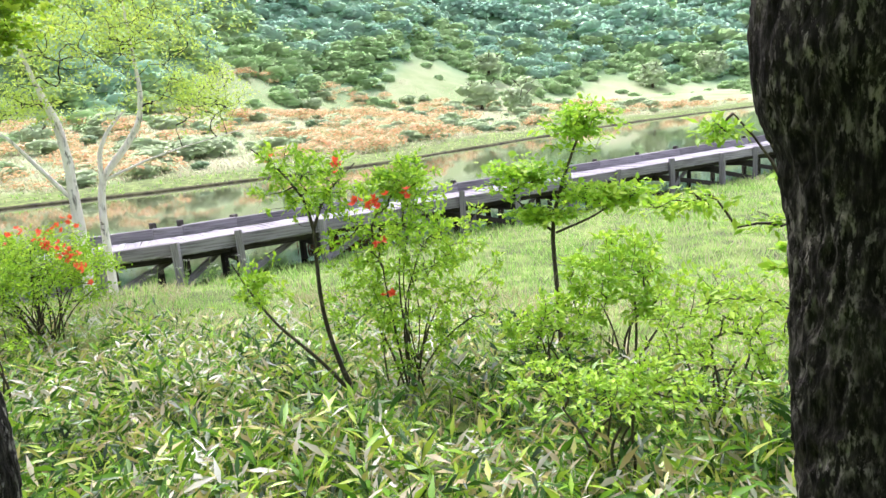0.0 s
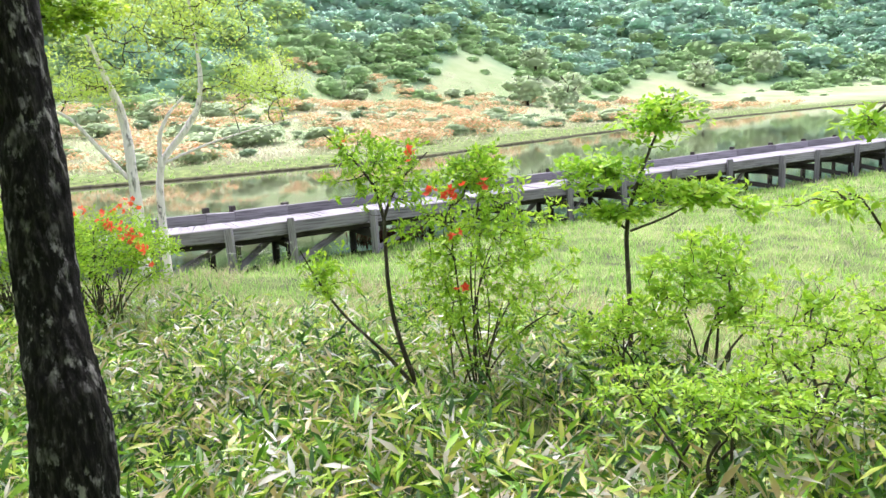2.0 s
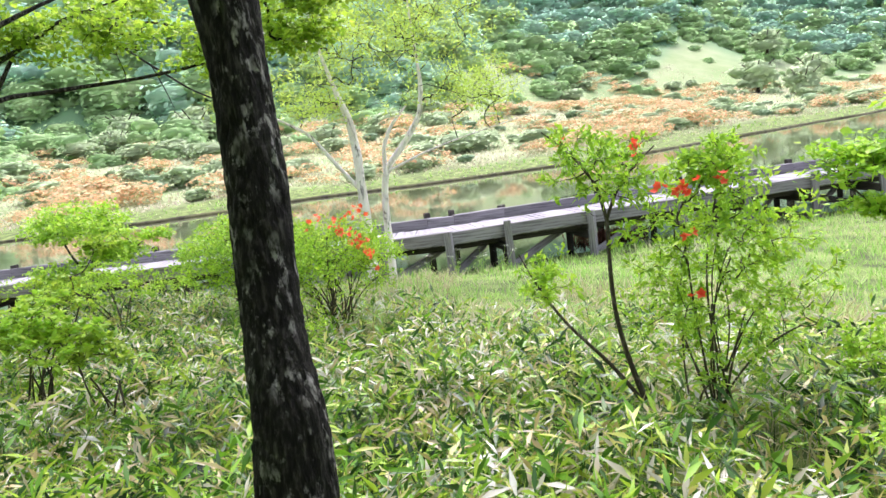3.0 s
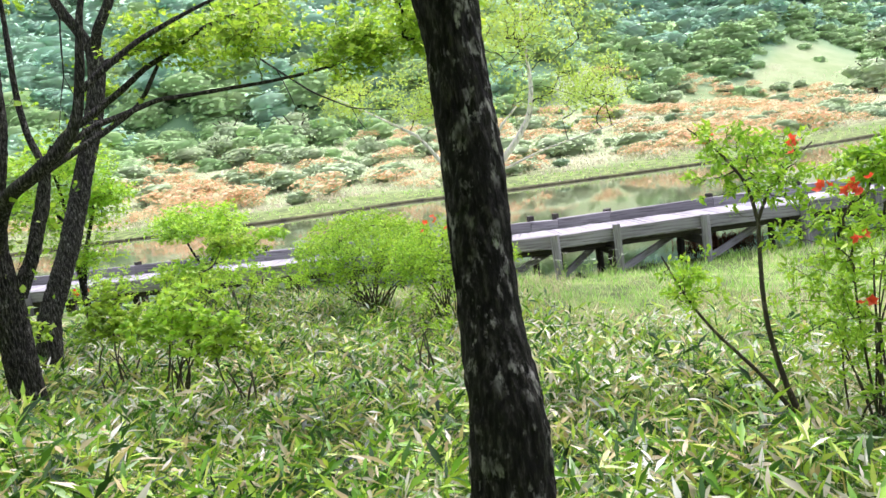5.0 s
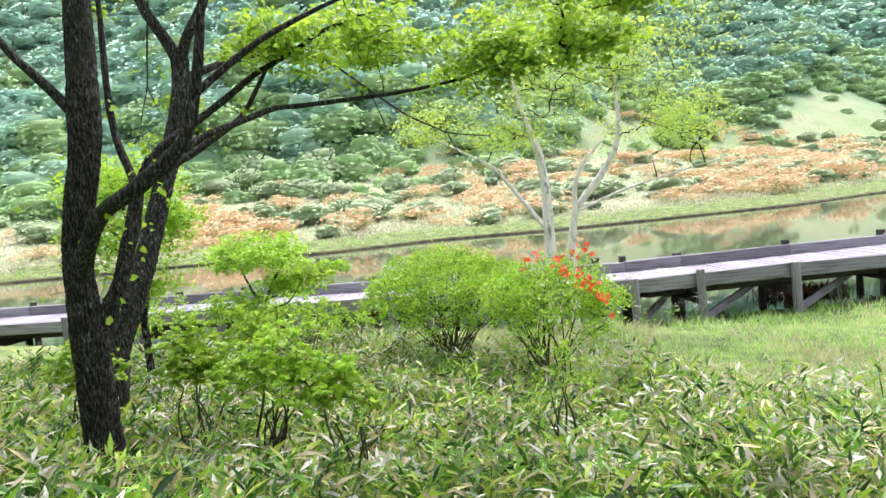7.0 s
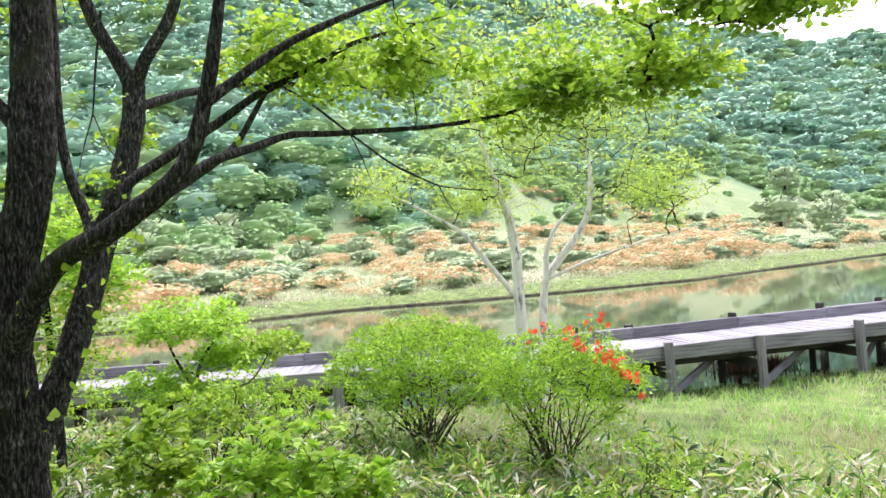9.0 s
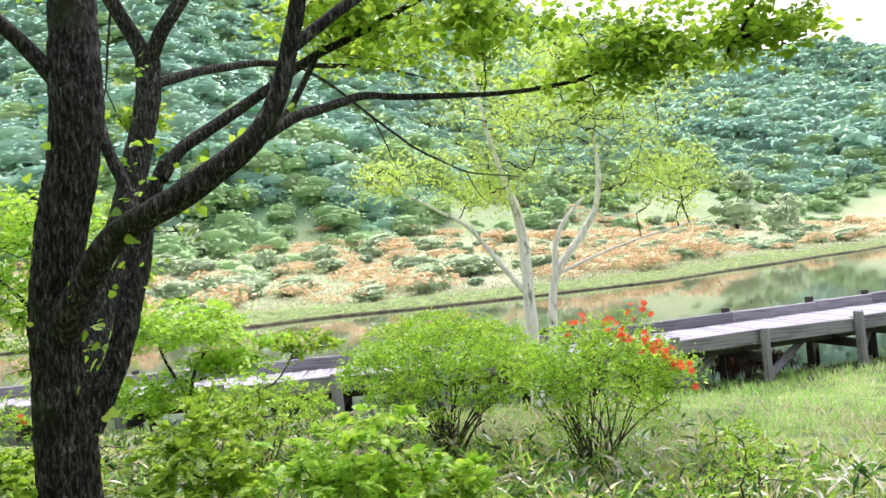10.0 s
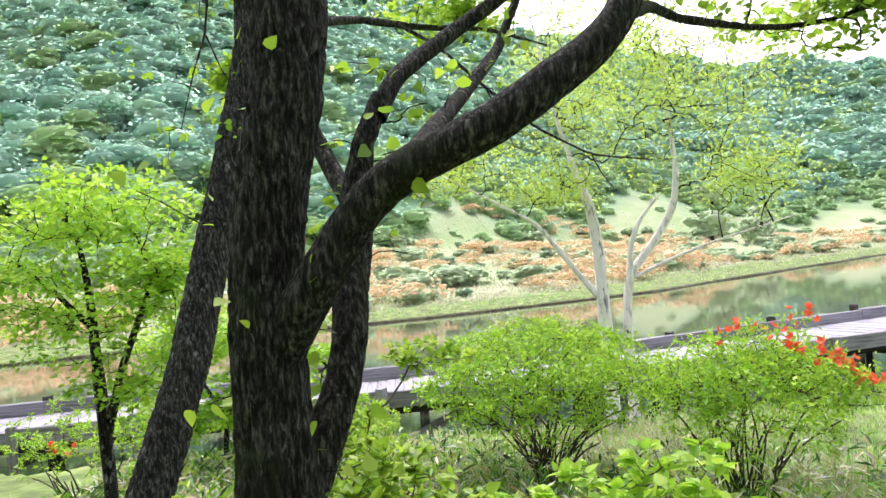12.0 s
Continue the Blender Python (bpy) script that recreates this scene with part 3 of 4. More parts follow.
LIMB = [(-8.52, 2.62, 1.18, 0.09), (-8.42, 2.6, 1.31, 0.09), (-8.33, 2.6, 1.41, 0.085), (-8.25, 2.61, 1.51, 0.082), (-8.18, 2.63, 1.61, 0.078), (-8.1, 2.65, 1.69, 0.076), (-8.0, 2.67, 1.76, 0.074), (-7.89, 2.69, 1.8, 0.071), (-7.78, 2.72, 1.84, 0.069), (-7.68, 2.77, 1.89, 0.067), (-7.59, 2.82, 1.95, 0.066), (-7.51, 2.88, 2.02, 0.064), (-7.43, 2.94, 2.08, 0.063), (-7.35, 3.0, 2.16, 0.06), (-7.3, 3.05, 2.26, 0.057), (-7.26, 3.09, 2.37, 0.053), (-7.23, 3.12, 2.49, 0.05), (-7.19, 3.14, 2.65, 0.046), (-7.14, 3.15, 2.79, 0.044), (-7.05, 3.2, 3.3, 0.03), (-6.9, 3.5, 4.4, 0.01)]
LONG = [(-7.33, 3.06, 2.18, 0.032), (-7.34, 3.3, 2.31, 0.03), (-7.36, 3.56, 2.39, 0.028), (-7.38, 4.02, 2.55, 0.026), (-7.32, 4.43, 2.59, 0.024), (-7.18, 4.79, 2.63, 0.022), (-7.01, 5.18, 2.67, 0.02), (-6.82, 5.56, 2.73, 0.018), (-6.56, 5.83, 2.79, 0.015), (-6.26, 5.96, 2.88, 0.012), (-5.7, 6.2, 3.0, 0.007)]
BR2 = [(-8.0, 2.67, 1.76, 0.04), (-8.1, 3.2, 2.02, 0.038), (-8.2, 3.8, 2.32, 0.034), (-8.24, 4.28, 2.6, 0.03), (-8.18, 4.45, 2.89, 0.024), (-8.0, 4.7, 3.4, 0.01)]
BR3 = [(-8.44, 3.3, 2.12, 0.045), (-8.42, 3.43, 2.31, 0.042), (-8.39, 3.7, 2.48, 0.04), (-8.29, 3.93, 2.65, 0.038), (-8.13, 4.11, 2.81, 0.035), (-7.94, 4.25, 2.97, 0.03), (-7.72, 4.39, 3.07, 0.026), (-7.48, 4.51, 3.18, 0.022), (-7.24, 4.6, 3.29, 0.018), (-6.6, 5.0, 3.45, 0.006)]
BR4 = [(-7.2, 3.13, 2.6, 0.034), (-7.05, 3.4, 2.85, 0.032), (-6.92, 3.65, 3.05, 0.028), (-6.7, 4.0, 3.25, 0.02), (-6.3, 4.7, 3.6, 0.006)]
HANG1 = [(-10.42, 4.61, 4.36, 0.014), (-10.54, 4.57, 3.68, 0.011), (-10.59, 4.56, 3.32, 0.008), (-10.69, 4.51, 3.05, 0.006), (-10.8, 4.46, 2.65, 0.004)]
HANG2 = [(-10.59, 4.56, 3.32, 0.007), (-10.5, 4.61, 3.03, 0.005), (-10.38, 4.68, 2.79, 0.003)]
linden = tree_thing("linden_tree", b2, [("trunk", MAIN, 220, 60, 0.016), ("trunk", SECOND, 120, 36, 0.008)] + [("limb", r, n, 14, 0.003) for r, n in ((PRONG, 24), (VINE, 50), (LIMB, 110), (LONG, 80), (BR2, 40), (BR3, 60), (BR4, 24))], M_FURROW, "many-stemmed dark-barked tree with a long arching leafy limb")
skel = nodes_of((LONG, 44), (BR4, 12), (BR3, 24), (BR2, 14))
goal = np.concatenate([blob(170, (-6.1, 5.8, 2.98), (1.2, 0.8, 0.4), 0.1), blob(100, (-7.0, 4.9, 3.18), (1.0, 0.8, 0.38), 0.1), blob(60, (-5.2, 6.0, 2.9), (0.6, 0.5, 0.25), 0.1), blob(60, (-4.9, 5.5, 3.25), (0.75, 0.6, 0.25), 0.1), blob(50, (-4.3, 5.2, 3.02), (0.5, 0.4, 0.18), 0.1), blob(60, (-7.7, 4.3, 3.25), (0.7, 0.6, 0.3), 0.2)])
dress(linden, b2, skel, goal, 0.062, 8, M_LEAF, M_BARK2, 0.4, 0.75, 0.08, tip=0.0025, along=3, bend=0.14, broad=True)
# leafy shoots along the stems
shoots = np.concatenate([nodes_of((MAIN, 30)) + rng.normal(size=(30, 3)) * 0.2, nodes_of((BR3, 30)) + rng.normal(size=(30, 3)) * 0.1, nodes_of((SECOND, 40)) + rng.normal(size=(40, 3)) * 0.16, nodes_of((BR2, 20)) + rng.normal(size=(20, 3)) * 0.1])
shoots = shoots[(shoots[:, 2] > 0.5) & (shoots[:, 2] < 2.8)]
dress(linden, b2, nodes_of((MAIN, 40), (SECOND, 40), (BR3, 20), (BR2, 20)), shoots, 0.07, 2, M_LEAF, M_BARK2, 0.42, 0.3, 0.05, along=1, broad=True)

# leaning grey tree behind it
b4 = foot(-10.7, 3.68)
LEAN = [(-10.72, 3.62, b4[2] - 0.1, 0.17), (-10.7, 3.8, 0.1, 0.15), (-10.66, 3.98, 0.5, 0.14), (-10.64, 4.22, 1.02, 0.135), (-10.65, 4.4, 1.45, 0.13), (-10.66, 4.57, 1.9, 0.125), (-10.65, 4.76, 2.39, 0.12), (-10.64, 4.94, 2.92, 0.12), (-10.58, 5.02, 3.35, 0.115), (-10.55, 5.02, 3.7, 0.11)]
FORK_A = [(-10.55, 5.02, 3.62, 0.085), (-10.57, 4.93, 3.85, 0.08), (-10.6, 4.82, 4.03, 0.075), (-10.62, 4.67, 4.26, 0.07), (-10.65, 4.4, 5.0, 0.05), (-10.7, 4.2, 6.2, 0.02)]
FORK_B = [(-10.54, 5.02, 3.66, 0.075), (-10.3, 5.0, 3.92, 0.068), (-10.03, 5.08, 4.21, 0.06), (-9.9, 5.12, 4.46, 0.055), (-9.6, 5.3, 5.6, 0.02)]
FORK_C = [(-10.58, 5.04, 3.45, 0.055), (-10.62, 5.7, 3.72, 0.048), (-10.5, 6.5, 3.95, 0.04), (-10.16, 7.22, 3.98, 0.032), (-9.62, 7.62, 3.94, 0.022), (-9.1, 8.0, 3.74, 0.01)]
TW1 = [(-10.3, 6.9, 3.97, 0.02), (-9.94, 7.05, 3.7, 0.018), (-9.62, 7.44, 3.28, 0.016), (-9.26, 7.8, 2.86, 0.014), (-8.79, 8.17, 2.53, 0.011), (-8.22, 8.45, 2.42, 0.006)]
TW2 = [(-9.62, 7.44, 3.28, 0.01), (-9.5, 7.5, 2.95, 0.008), (-9.4, 7.55, 2.6, 0.004)]
TW3 = [(-8.79, 8.17, 2.53, 0.008), (-8.7, 8.2, 2.3, 0.006), (-8.6, 8.25, 2.15, 0.003)]
leaner = tree_thing("leaning_tree", b4, [("trunk", LEAN, 200, 48, 0.014)] + [("limb", r, n, 14, 0.003) for r, n in ((FORK_A, 40), (FORK_B, 40), (FORK_C, 50), (TW1, 40), (TW2, 14), (TW3, 12), (HANG1, 30), (HANG2, 16))], M_GREYBARK, "leaning grey-barked tree with forked top and drooping twigs")
dress(leaner, b4, nodes_of((FORK_C, 40), (FORK_B, 20), (FORK_A, 20)), np.concatenate([blob(60, (-9.7, 7.4, 4.2), (1.1, 0.9, 0.35), 0.1), blob(80, (-10.2, 5.4, 5.2), (1.4, 1.1, 0.7), 0.1), blob(40, (-11.2, 4.4, 4.9), (0.9, 0.7, 0.5), 0.1), blob(16, (-10.9, 5.2, 3.2), (0.3, 0.3, 0.3), 0.1)]), 0.08, 7, M_LEAF, M_BARK2, 0.4, 0.7, 0.1, tip=0.0028, along=3, bend=0.14, broad=True)
dress(leaner, b4, nodes_of((HANG1, 24), (HANG2, 10)), np.array([(-10.62, 4.52, 3.25), (-10.5, 4.6, 2.95)])[rng.integers(0, 2, 14)] + rng.normal(size=(14, 3)) * np.array([0.32, 0.2, 0.3]) - np.array([0.15, 0.08, 0.2]), 0.06, 7, M_SPRING, M_BARK2, 0.36, 0.3, 0.06, tip=0.002, along=1, broad=True)

# birch
b3 = foot(-9.9, 12.8)
BI1 = [(-10.0, 12.58, b3[2] - 0.1, 0.13), (-9.98, 12.58, 0.21, 0.116), (-9.98, 12.57, 0.74, 0.105), (-9.97, 12.57, 1.58, 0.1), (-10.03, 12.52, 2.32, 0.084), (-10.17, 12.42, 2.81, 0.063), (-10.27, 12.35, 3.29, 0.042), (-10.37, 12.28, 3.73, 0.034), (-10.6, 12.2, 5.4, 0.02)]
BI2 = [(-10.05, 12.52, 0.8, 0.05), (-10.44, 12.26, 1.46, 0.047), (-10.8, 12.03, 2.08, 0.037), (-11.6, 11.5, 2.68, 0.021), (-12.44, 10.95, 3.28, 0.012)]
BI3 = [(-9.75, 12.97, b3[2] - 0.1, 0.1), (-9.71, 12.99, 0.21, 0.08), (-9.68, 13.01, 0.69, 0.075), (-9.6, 13.05, 1.11, 0.075), (-9.13, 13.35, 1.71, 0.069), (-8.83, 13.54, 2.22, 0.064), (-8.74, 13.58, 2.85, 0.048), (-8.77, 13.56, 3.5, 0.034), (-8.8, 13.5, 5.2, 0.02)]
BI4 = [(-9.6, 13.0, 0.99, 0.06), (-9.52, 12.98, 1.64, 0.048), (-9.34, 13.09, 2.05, 0.037), (-9.0, 13.3, 2.45, 0.021)]
BI5 = [(-9.55, 13.05, 1.05, 0.035), (-8.8, 13.44, 1.37, 0.026), (-8.17, 13.85, 1.57, 0.021), (-6.99, 14.61, 1.87, 0.009)]
birch = tree_thing("birch_tree", b3, [("trunk", BI1, 60, 16, 0.003), ("limb", BI2, 40, 10, 0.002), ("trunk", BI3, 60, 16, 0.003), ("limb", BI4, 24, 10, 0.002), ("limb", BI5, 30, 8, 0.001)], M_BIRCH, "twin-stemmed pale birch with thin light green leaves")
skel = np.concatenate([q[q[:, 2] > 1.2] for q in (nodes_of((BI1, 50)), nodes_of((BI2, 40)), nodes_of((BI3, 50)), nodes_of((BI4, 20)), nodes_of((BI5, 30)))])
goal = np.concatenate([blob(620, (-9.3, 13.0, 4.3), (3.2, 2.5, 2.6), 0.2, -0.85), blob(70, (-11.9, 11.3, 3.1), (1.1, 0.9, 0.6), 0.2), blob(110, (-7.6, 14.1, 2.6), (1.2, 1.0, 0.75), 0.2), blob(60, (-10.6, 12.1, 2.7), (0.9, 0.8, 0.5), 0.3)])
dress(birch, b3, skel, goal, 0.062, 8, M_BIRCHLEAF, M_BARK2, 0.36, 0.3, 0.13, tip=0.004, along=3, bend=0.12, sag=0.05)

# ---- shrubs ----


def shaped_shrub(name, x, y, label, goals, stems, leaf, per, mat, flowers=(), category="shrub", flat=0.2, along=2, petal=0.05, tip=0.0035, fixed=(), width=0.2, bark=M_TWIG, jitter=0.025, out=0.8, broad=False):
    """A shrub whose twigs fill the given crown. fixed: measured stems."""
    base = foot(x, y)
    root = empty_at(name, base)
    tagged(root, label, category)
    lines = []
    for rows in fixed:
        lines.append(smooth_path(rows, 16))
    for k in range(stems):
        g = goals[rng.integers(len(goals))]
        a = np.array([x, y, base[2] - 0.03]) + np.array([rng.normal() * 0.09, rng.normal() * 0.09, 0])
        t = a + (g - a) * rng.uniform(0.55, 0.75)
        f = np.linspace(0, 1, 9)[:, None]
        bow = np.sin(f * np.pi) * np.array([rng.normal() * 0.06, rng.normal() * 0.06, 0.1]) * np.linalg.norm(t - a)
        lines.append((a + (t - a) * f + bow, np.linspace(1, 0.6, 9) * tip * rng.uniform(2.6, 4.4)))
    for line in lines:
        v, f = tubes([line], 6, 0.05, base)
        mesh_object("stem", v, f, bark, root, smooth=True)
    tips = dress(root, base, np.concatenate([p[len(p) // 3:] for p, _ in lines]), goals, leaf, per + 2, mat, bark, width, flat, jitter, along=along, tip=tip * 0.75, bend=0.08, out=out, broad=broad)
    for c in flowers:
        c = tips[np.argmin(np.linalg.norm(tips - np.asarray(c), axis=1))] + np.array([0, 0, 0.03])
        for _ in range(3):
            q = c + rng.normal(size=3) * petal * 0.9
            w = unit(rng.normal(size=3) + np.array([0, -0.5, 0.8]))
            s = unit(np.cross(w, rng.normal(size=3)))
            t = np.cross(w, s)
            a = np.array([math.cos(u) * s + math.sin(u) * t + 0.7 * w for u in np.linspace(0, 5.03, 5)])
            v, f = leaves(np.repeat(q[None], 5, 0), a, np.full(5, petal) * rng.uniform(0.85, 1.2, 5), 0.34, 0.1, 0.1, np.repeat(w[None], 5, 0))
            mesh_object("flower", v - np.asarray(base), f, M_PETAL, root, "bright vermilion blossom")
    return root


STEM1 = [(-1.81, 5.91, -0.95, 0.032), (-1.97, 5.87, -0.43, 0.024), (-2.06, 5.89, 0.02, 0.02), (-2.08, 5.96, 0.51, 0.02), (-2.09, 6.01, 0.8, 0.017)]
STEM2 = [(-1.82, 5.89, -0.9, 0.022), (-2.09, 5.78, -0.46, 0.017), (-2.38, 5.66, -0.13, 0.014), (-2.58, 5.59, 0.19, 0.01), (-2.74, 5.55, 0.55, 0.006)]
STEM3 = [(-2.09, 6.0, 0.75, 0.018), (-2.15, 6.02, 1.05, 0.014), (-2.35, 5.95, 1.36, 0.01), (-2.55, 5.85, 1.56, 0.006)]
STEM4 = [(-2.09, 6.0, 0.75, 0.018), (-2.02, 6.09, 0.98, 0.014), (-1.9, 6.2, 1.16, 0.01), (-1.73, 6.34, 1.33, 0.006)]
shaped_shrub("azalea_bush", -1.82, 5.9, "leaning azalea with a curved bare stem and few leaves", np.concatenate([blob(110, (-2.1, 6.05, 1.18), (0.6, 0.42, 0.38), 0.3), blob(40, (-2.55, 5.65, 0.3), (0.3, 0.3, 0.35), 0.2), blob(10, (-2.45, 5.9, 1.5), (0.2, 0.2, 0.12), 0.2)]), 0, 0.07, 6, M_AZLEAF, [(-1.8, 5.97, 1.42), (-1.85, 6.0, 1.35), (-2.4, 5.9, 1.4)], fixed=[STEM1, STEM2, STEM3, STEM4])
shaped_shrub("azalea_bush", -1.25, 6.0, "upright bushy green azalea with a few vermilion flowers", np.concatenate([blob(380, (-1.2, 6.0, 0.32), (0.88, 0.75, 0.98), 0.4, -0.95), blob(80, (-1.15, 5.9, 1.15), (0.35, 0.3, 0.25), 0.3)]), 16, 0.068, 6, M_AZLEAF, tip=0.0028, flowers=[(-1.26, 5.52, 1.12), (-1.4, 5.6, 1.1), (-1.24, 5.5, 0.57), (-1.2, 5.5, 0.1), (-0.95, 5.6, 1.05), (-1.5, 5.6, 1.0)])
shaped_shrub("azalea_bush", -10.0, 9.15, "domed bright green azalea bush on bare grey stems", np.concatenate([blob(620, (-10.0, 9.15, -0.12), (1.6, 1.35, 0.88), 0.6, -0.05), blob(200, (-10.0, 9.15, -0.35), (1.35, 1.15, 0.6), 0.5, -0.5)]), 40, 0.075, 8, M_AZLEAF, flat=0.5, along=2, jitter=0.06)
red = [(-6.34, 8.12, 0.01), (-6.45, 8.15, 0.08), (-6.62, 8.18, 0.2), (-6.66, 8.2, 0.22), (-6.75, 8.2, 0.25), (-6.9, 8.3, 0.35), (-7.05, 8.3, 0.4), (-7.2, 8.3, 0.5), (-7.3, 8.4, 0.55), (-7.5, 8.4, 0.6), (-7.1, 8.6, 0.65), (-6.9, 8.7, 0.62), (-7.7, 8.3, 0.5), (-6.7, 8.3, 0.3), (-7.0, 8.2, 0.35), (-6.5, 8.2, 0.12), (-7.4, 8.8, 0.6), (-6.8, 8.25, 0.28)]
shaped_shrub("azalea_bush", -7.65, 8.6, "spreading azalea bush with vermilion flowers along its top", np.concatenate([blob(360, (-7.5, 8.55, -0.18), (1.2, 1.05, 0.8), 0.6, 0.05), blob(120, (-7.5, 8.55, -0.4), (1.0, 0.9, 0.5), 0.5, -0.5), np.array(red)]), 30, 0.072, 7, M_AZLEAF, red, flat=0.4, along=2, petal=0.062, jitter=0.06)
SAP1 = [(0.08, 7.4, -1.15, 0.03), (0.08, 7.43, -0.43, 0.027), (0.06, 7.52, 0.06, 0.026), (0.02, 7.6, 0.43, 0.024), (0.18, 7.67, 0.85, 0.02), (0.33, 7.75, 1.27, 0.014), (0.57, 7.83, 1.72, 0.007)]
SAP2 = [(0.04, 7.58, 0.36, 0.016), (-0.15, 7.62, 0.53, 0.011), (-0.44, 7.69, 0.82, 0.007)]
SAP3 = [(0.09, 7.57, 0.33, 0.016), (0.47, 7.59, 0.47, 0.013), (0.86, 7.62, 0.69, 0.007)]
shaped_shrub("sapling", 0.08, 7.4, "slender sapling with fresh yellow-green leaves in layers", np.concatenate([blob(70, (0.4, 7.8, 1.5), (0.48, 0.38, 0.35), 0.1), blob(80, (-0.2, 7.65, 0.98), (0.58, 0.4, 0.24), 0.1), blob(80, (0.7, 7.6, 0.72), (0.65, 0.42, 0.16), 0.1), blob(45, (-0.1, 7.6, 0.55), (0.5, 0.4, 0.1), 0.1), blob(14, (1.3, 7.6, 0.55), (0.35, 0.3, 0.1), 0.1)]), 0, 0.085, 6, M_SPRING, category="tree", flat=0.8, fixed=[SAP1, SAP2, SAP3], along=2, jitter=0.06, width=0.3)
SAP4 = [(1.5, 2.95, -0.5, 0.016), (1.46, 3.0, 0.64, 0.012), (1.44, 3.06, 0.94, 0.011), (1.42, 3.1, 1.15, 0.009), (1.3, 3.16, 1.45, 0.006), (1.17, 3.19, 1.58, 0.004)]
shaped_shrub("sapling", 1.5, 2.95, "thin spindly sapling with sparse yellow-green sprays", np.concatenate([blob(12, (1.15, 3.2, 1.52), (0.28, 0.2, 0.06), 0.1), blob(8, (1.35, 3.1, 1.1), (0.25, 0.2, 0.05), 0.1), blob(10, (1.2, 3.05, 0.75), (0.35, 0.25, 0.1), 0.1), blob(12, (1.0, 3.1, 1.2), (0.3, 0.2, 0.06), 0.1)]), 0, 0.055, 6, M_SPRING, category="tree", flat=0.8, fixed=[SAP4], jitter=0.05)
shaped_shrub("green_bush", 0.75, 6.4, "low bright green bush growing in tall grass", blob(150, (0.72, 6.4, -0.05), (0.6, 0.5, 0.6), 0.5, -0.5), 9, 0.085, 6, M_SPRING, flat=0.5)
shaped_shrub("green_bush", 1.35, 5.0, "thin twiggy green bush beside the path bank", blob(150, (1.35, 5.0, -0.05), (0.62, 0.5, 0.62), 0.4, -0.6), 9, 0.06, 6, M_AZLEAF, flat=0.5)
shaped_shrub("green_bush", 0.1, 6.1, "small green bush between bamboo grass and marsh", blob(90, (0.1, 6.1, -0.35), (0.5, 0.4, 0.4), 0.4, -0.5), 7, 0.07, 6, M_SPRING, flat=0.5)
shaped_shrub("green_bush", 0.55, 4.2, "low spreading bush with level leafy sprays", blob(120, (0.6, 4.1, -0.12), (0.85, 0.5, 0.25), 0.2, -0.3), 8, 0.06, 6, M_AZLEAF, flat=0.85)
shaped_shrub("green_bush", 2.1, 3.9, "tall leafy green bush behind the thick trunk", blob(400, (2.3, 3.9, 0.8), (0.85, 0.7, 1.15), 0.3, -0.9), 10, 0.075, 7, M_SPRING, flat=0.7, width=0.34, broad=True)
shaped_shrub("green_bush", 2.6, 2.5, "bright leafy bush close beside the thick trunk", blob(280, (2.6, 2.6, 0.8), (0.6, 0.55, 1.05), 0.3, -0.9), 8, 0.085, 6, M_SPRING, flat=0.6, width=0.32)
MP1 = [(-12.99, 5.32, -0.9, 0.065), (-12.98, 5.3, 0.2, 0.062), (-13.01, 5.27, 0.91, 0.052), (-12.99, 5.26, 1.5, 0.036), (-13.05, 5.2, 2.1, 0.022)]
MP2 = [(-12.98, 5.32, 0.2, 0.045), (-12.77, 5.39, 0.88, 0.036), (-12.62, 5.47, 1.24, 0.03), (-12.46, 5.54, 1.66, 0.02)]
MP3 = [(-13.0, 5.27, 1.2, 0.03), (-13.3, 5.1, 1.6, 0.022), (-13.6, 4.95, 1.9, 0.012)]
shaped_shrub("maple_sapling", -12.99, 5.32, "young maple with layered bright green leaves", np.concatenate([blob(230, (-13.0, 5.2, 2.2), (1.35, 0.95, 0.6), 0.3, -0.5), blob(190, (-13.0, 5.2, 1.45), (1.5, 1.0, 0.6), 0.3), blob(100, (-12.3, 5.6, 1.7), (0.6, 0.5, 0.25), 0.2), blob(40, (-13.7, 4.9, 1.8), (0.5, 0.4, 0.2), 0.2), blob(50, (-12.5, 5.2, 0.7), (0.8, 0.6, 0.3), 0.2)]), 0, 0.068, 7, M_SPRING, category="tree", flat=0.75, fixed=[MP1, MP2, MP3], along=2, jitter=0.08, bark=M_BARK2, width=0.36)
MQ1 = [(-15.2, 9.0, -1.5, 0.045), (-15.15, 9.05, -0.6, 0.04), (-15.0, 9.15, 0.1, 0.03), (-14.6, 9.4, 0.6, 0.016)]
MQ2 = [(-15.15, 9.05, -0.5, 0.03), (-15.5, 8.9, 0.2, 0.024), (-15.7, 8.8, 0.9, 0.014)]
MQ3 = [(-15.0, 9.1, -0.2, 0.02), (-14.5, 9.5, -0.1, 0.015), (-13.9, 9.9, 0.35, 0.008)]
shaped_shrub("maple_sapling", -15.2, 9.0, "low young maple with arching layered sprays by the water", np.concatenate([blob(230, (-15.2, 9.0, 0.7), (1.6, 1.0, 0.6), 0.3, -0.6), blob(130, (-14.5, 9.4, 0.1), (1.0, 0.7, 0.25), 0.2), blob(26, (-13.8, 9.95, 0.35), (0.45, 0.35, 0.12), 0.1), blob(130, (-15.6, 8.8, -0.4), (1.5, 0.8, 0.4), 0.2)]), 0, 0.095, 7, M_SPRING, category="tree", flat=0.8, fixed=[MQ1, MQ2, MQ3], jitter=0.09, bark=M_BARK2, width=0.36)
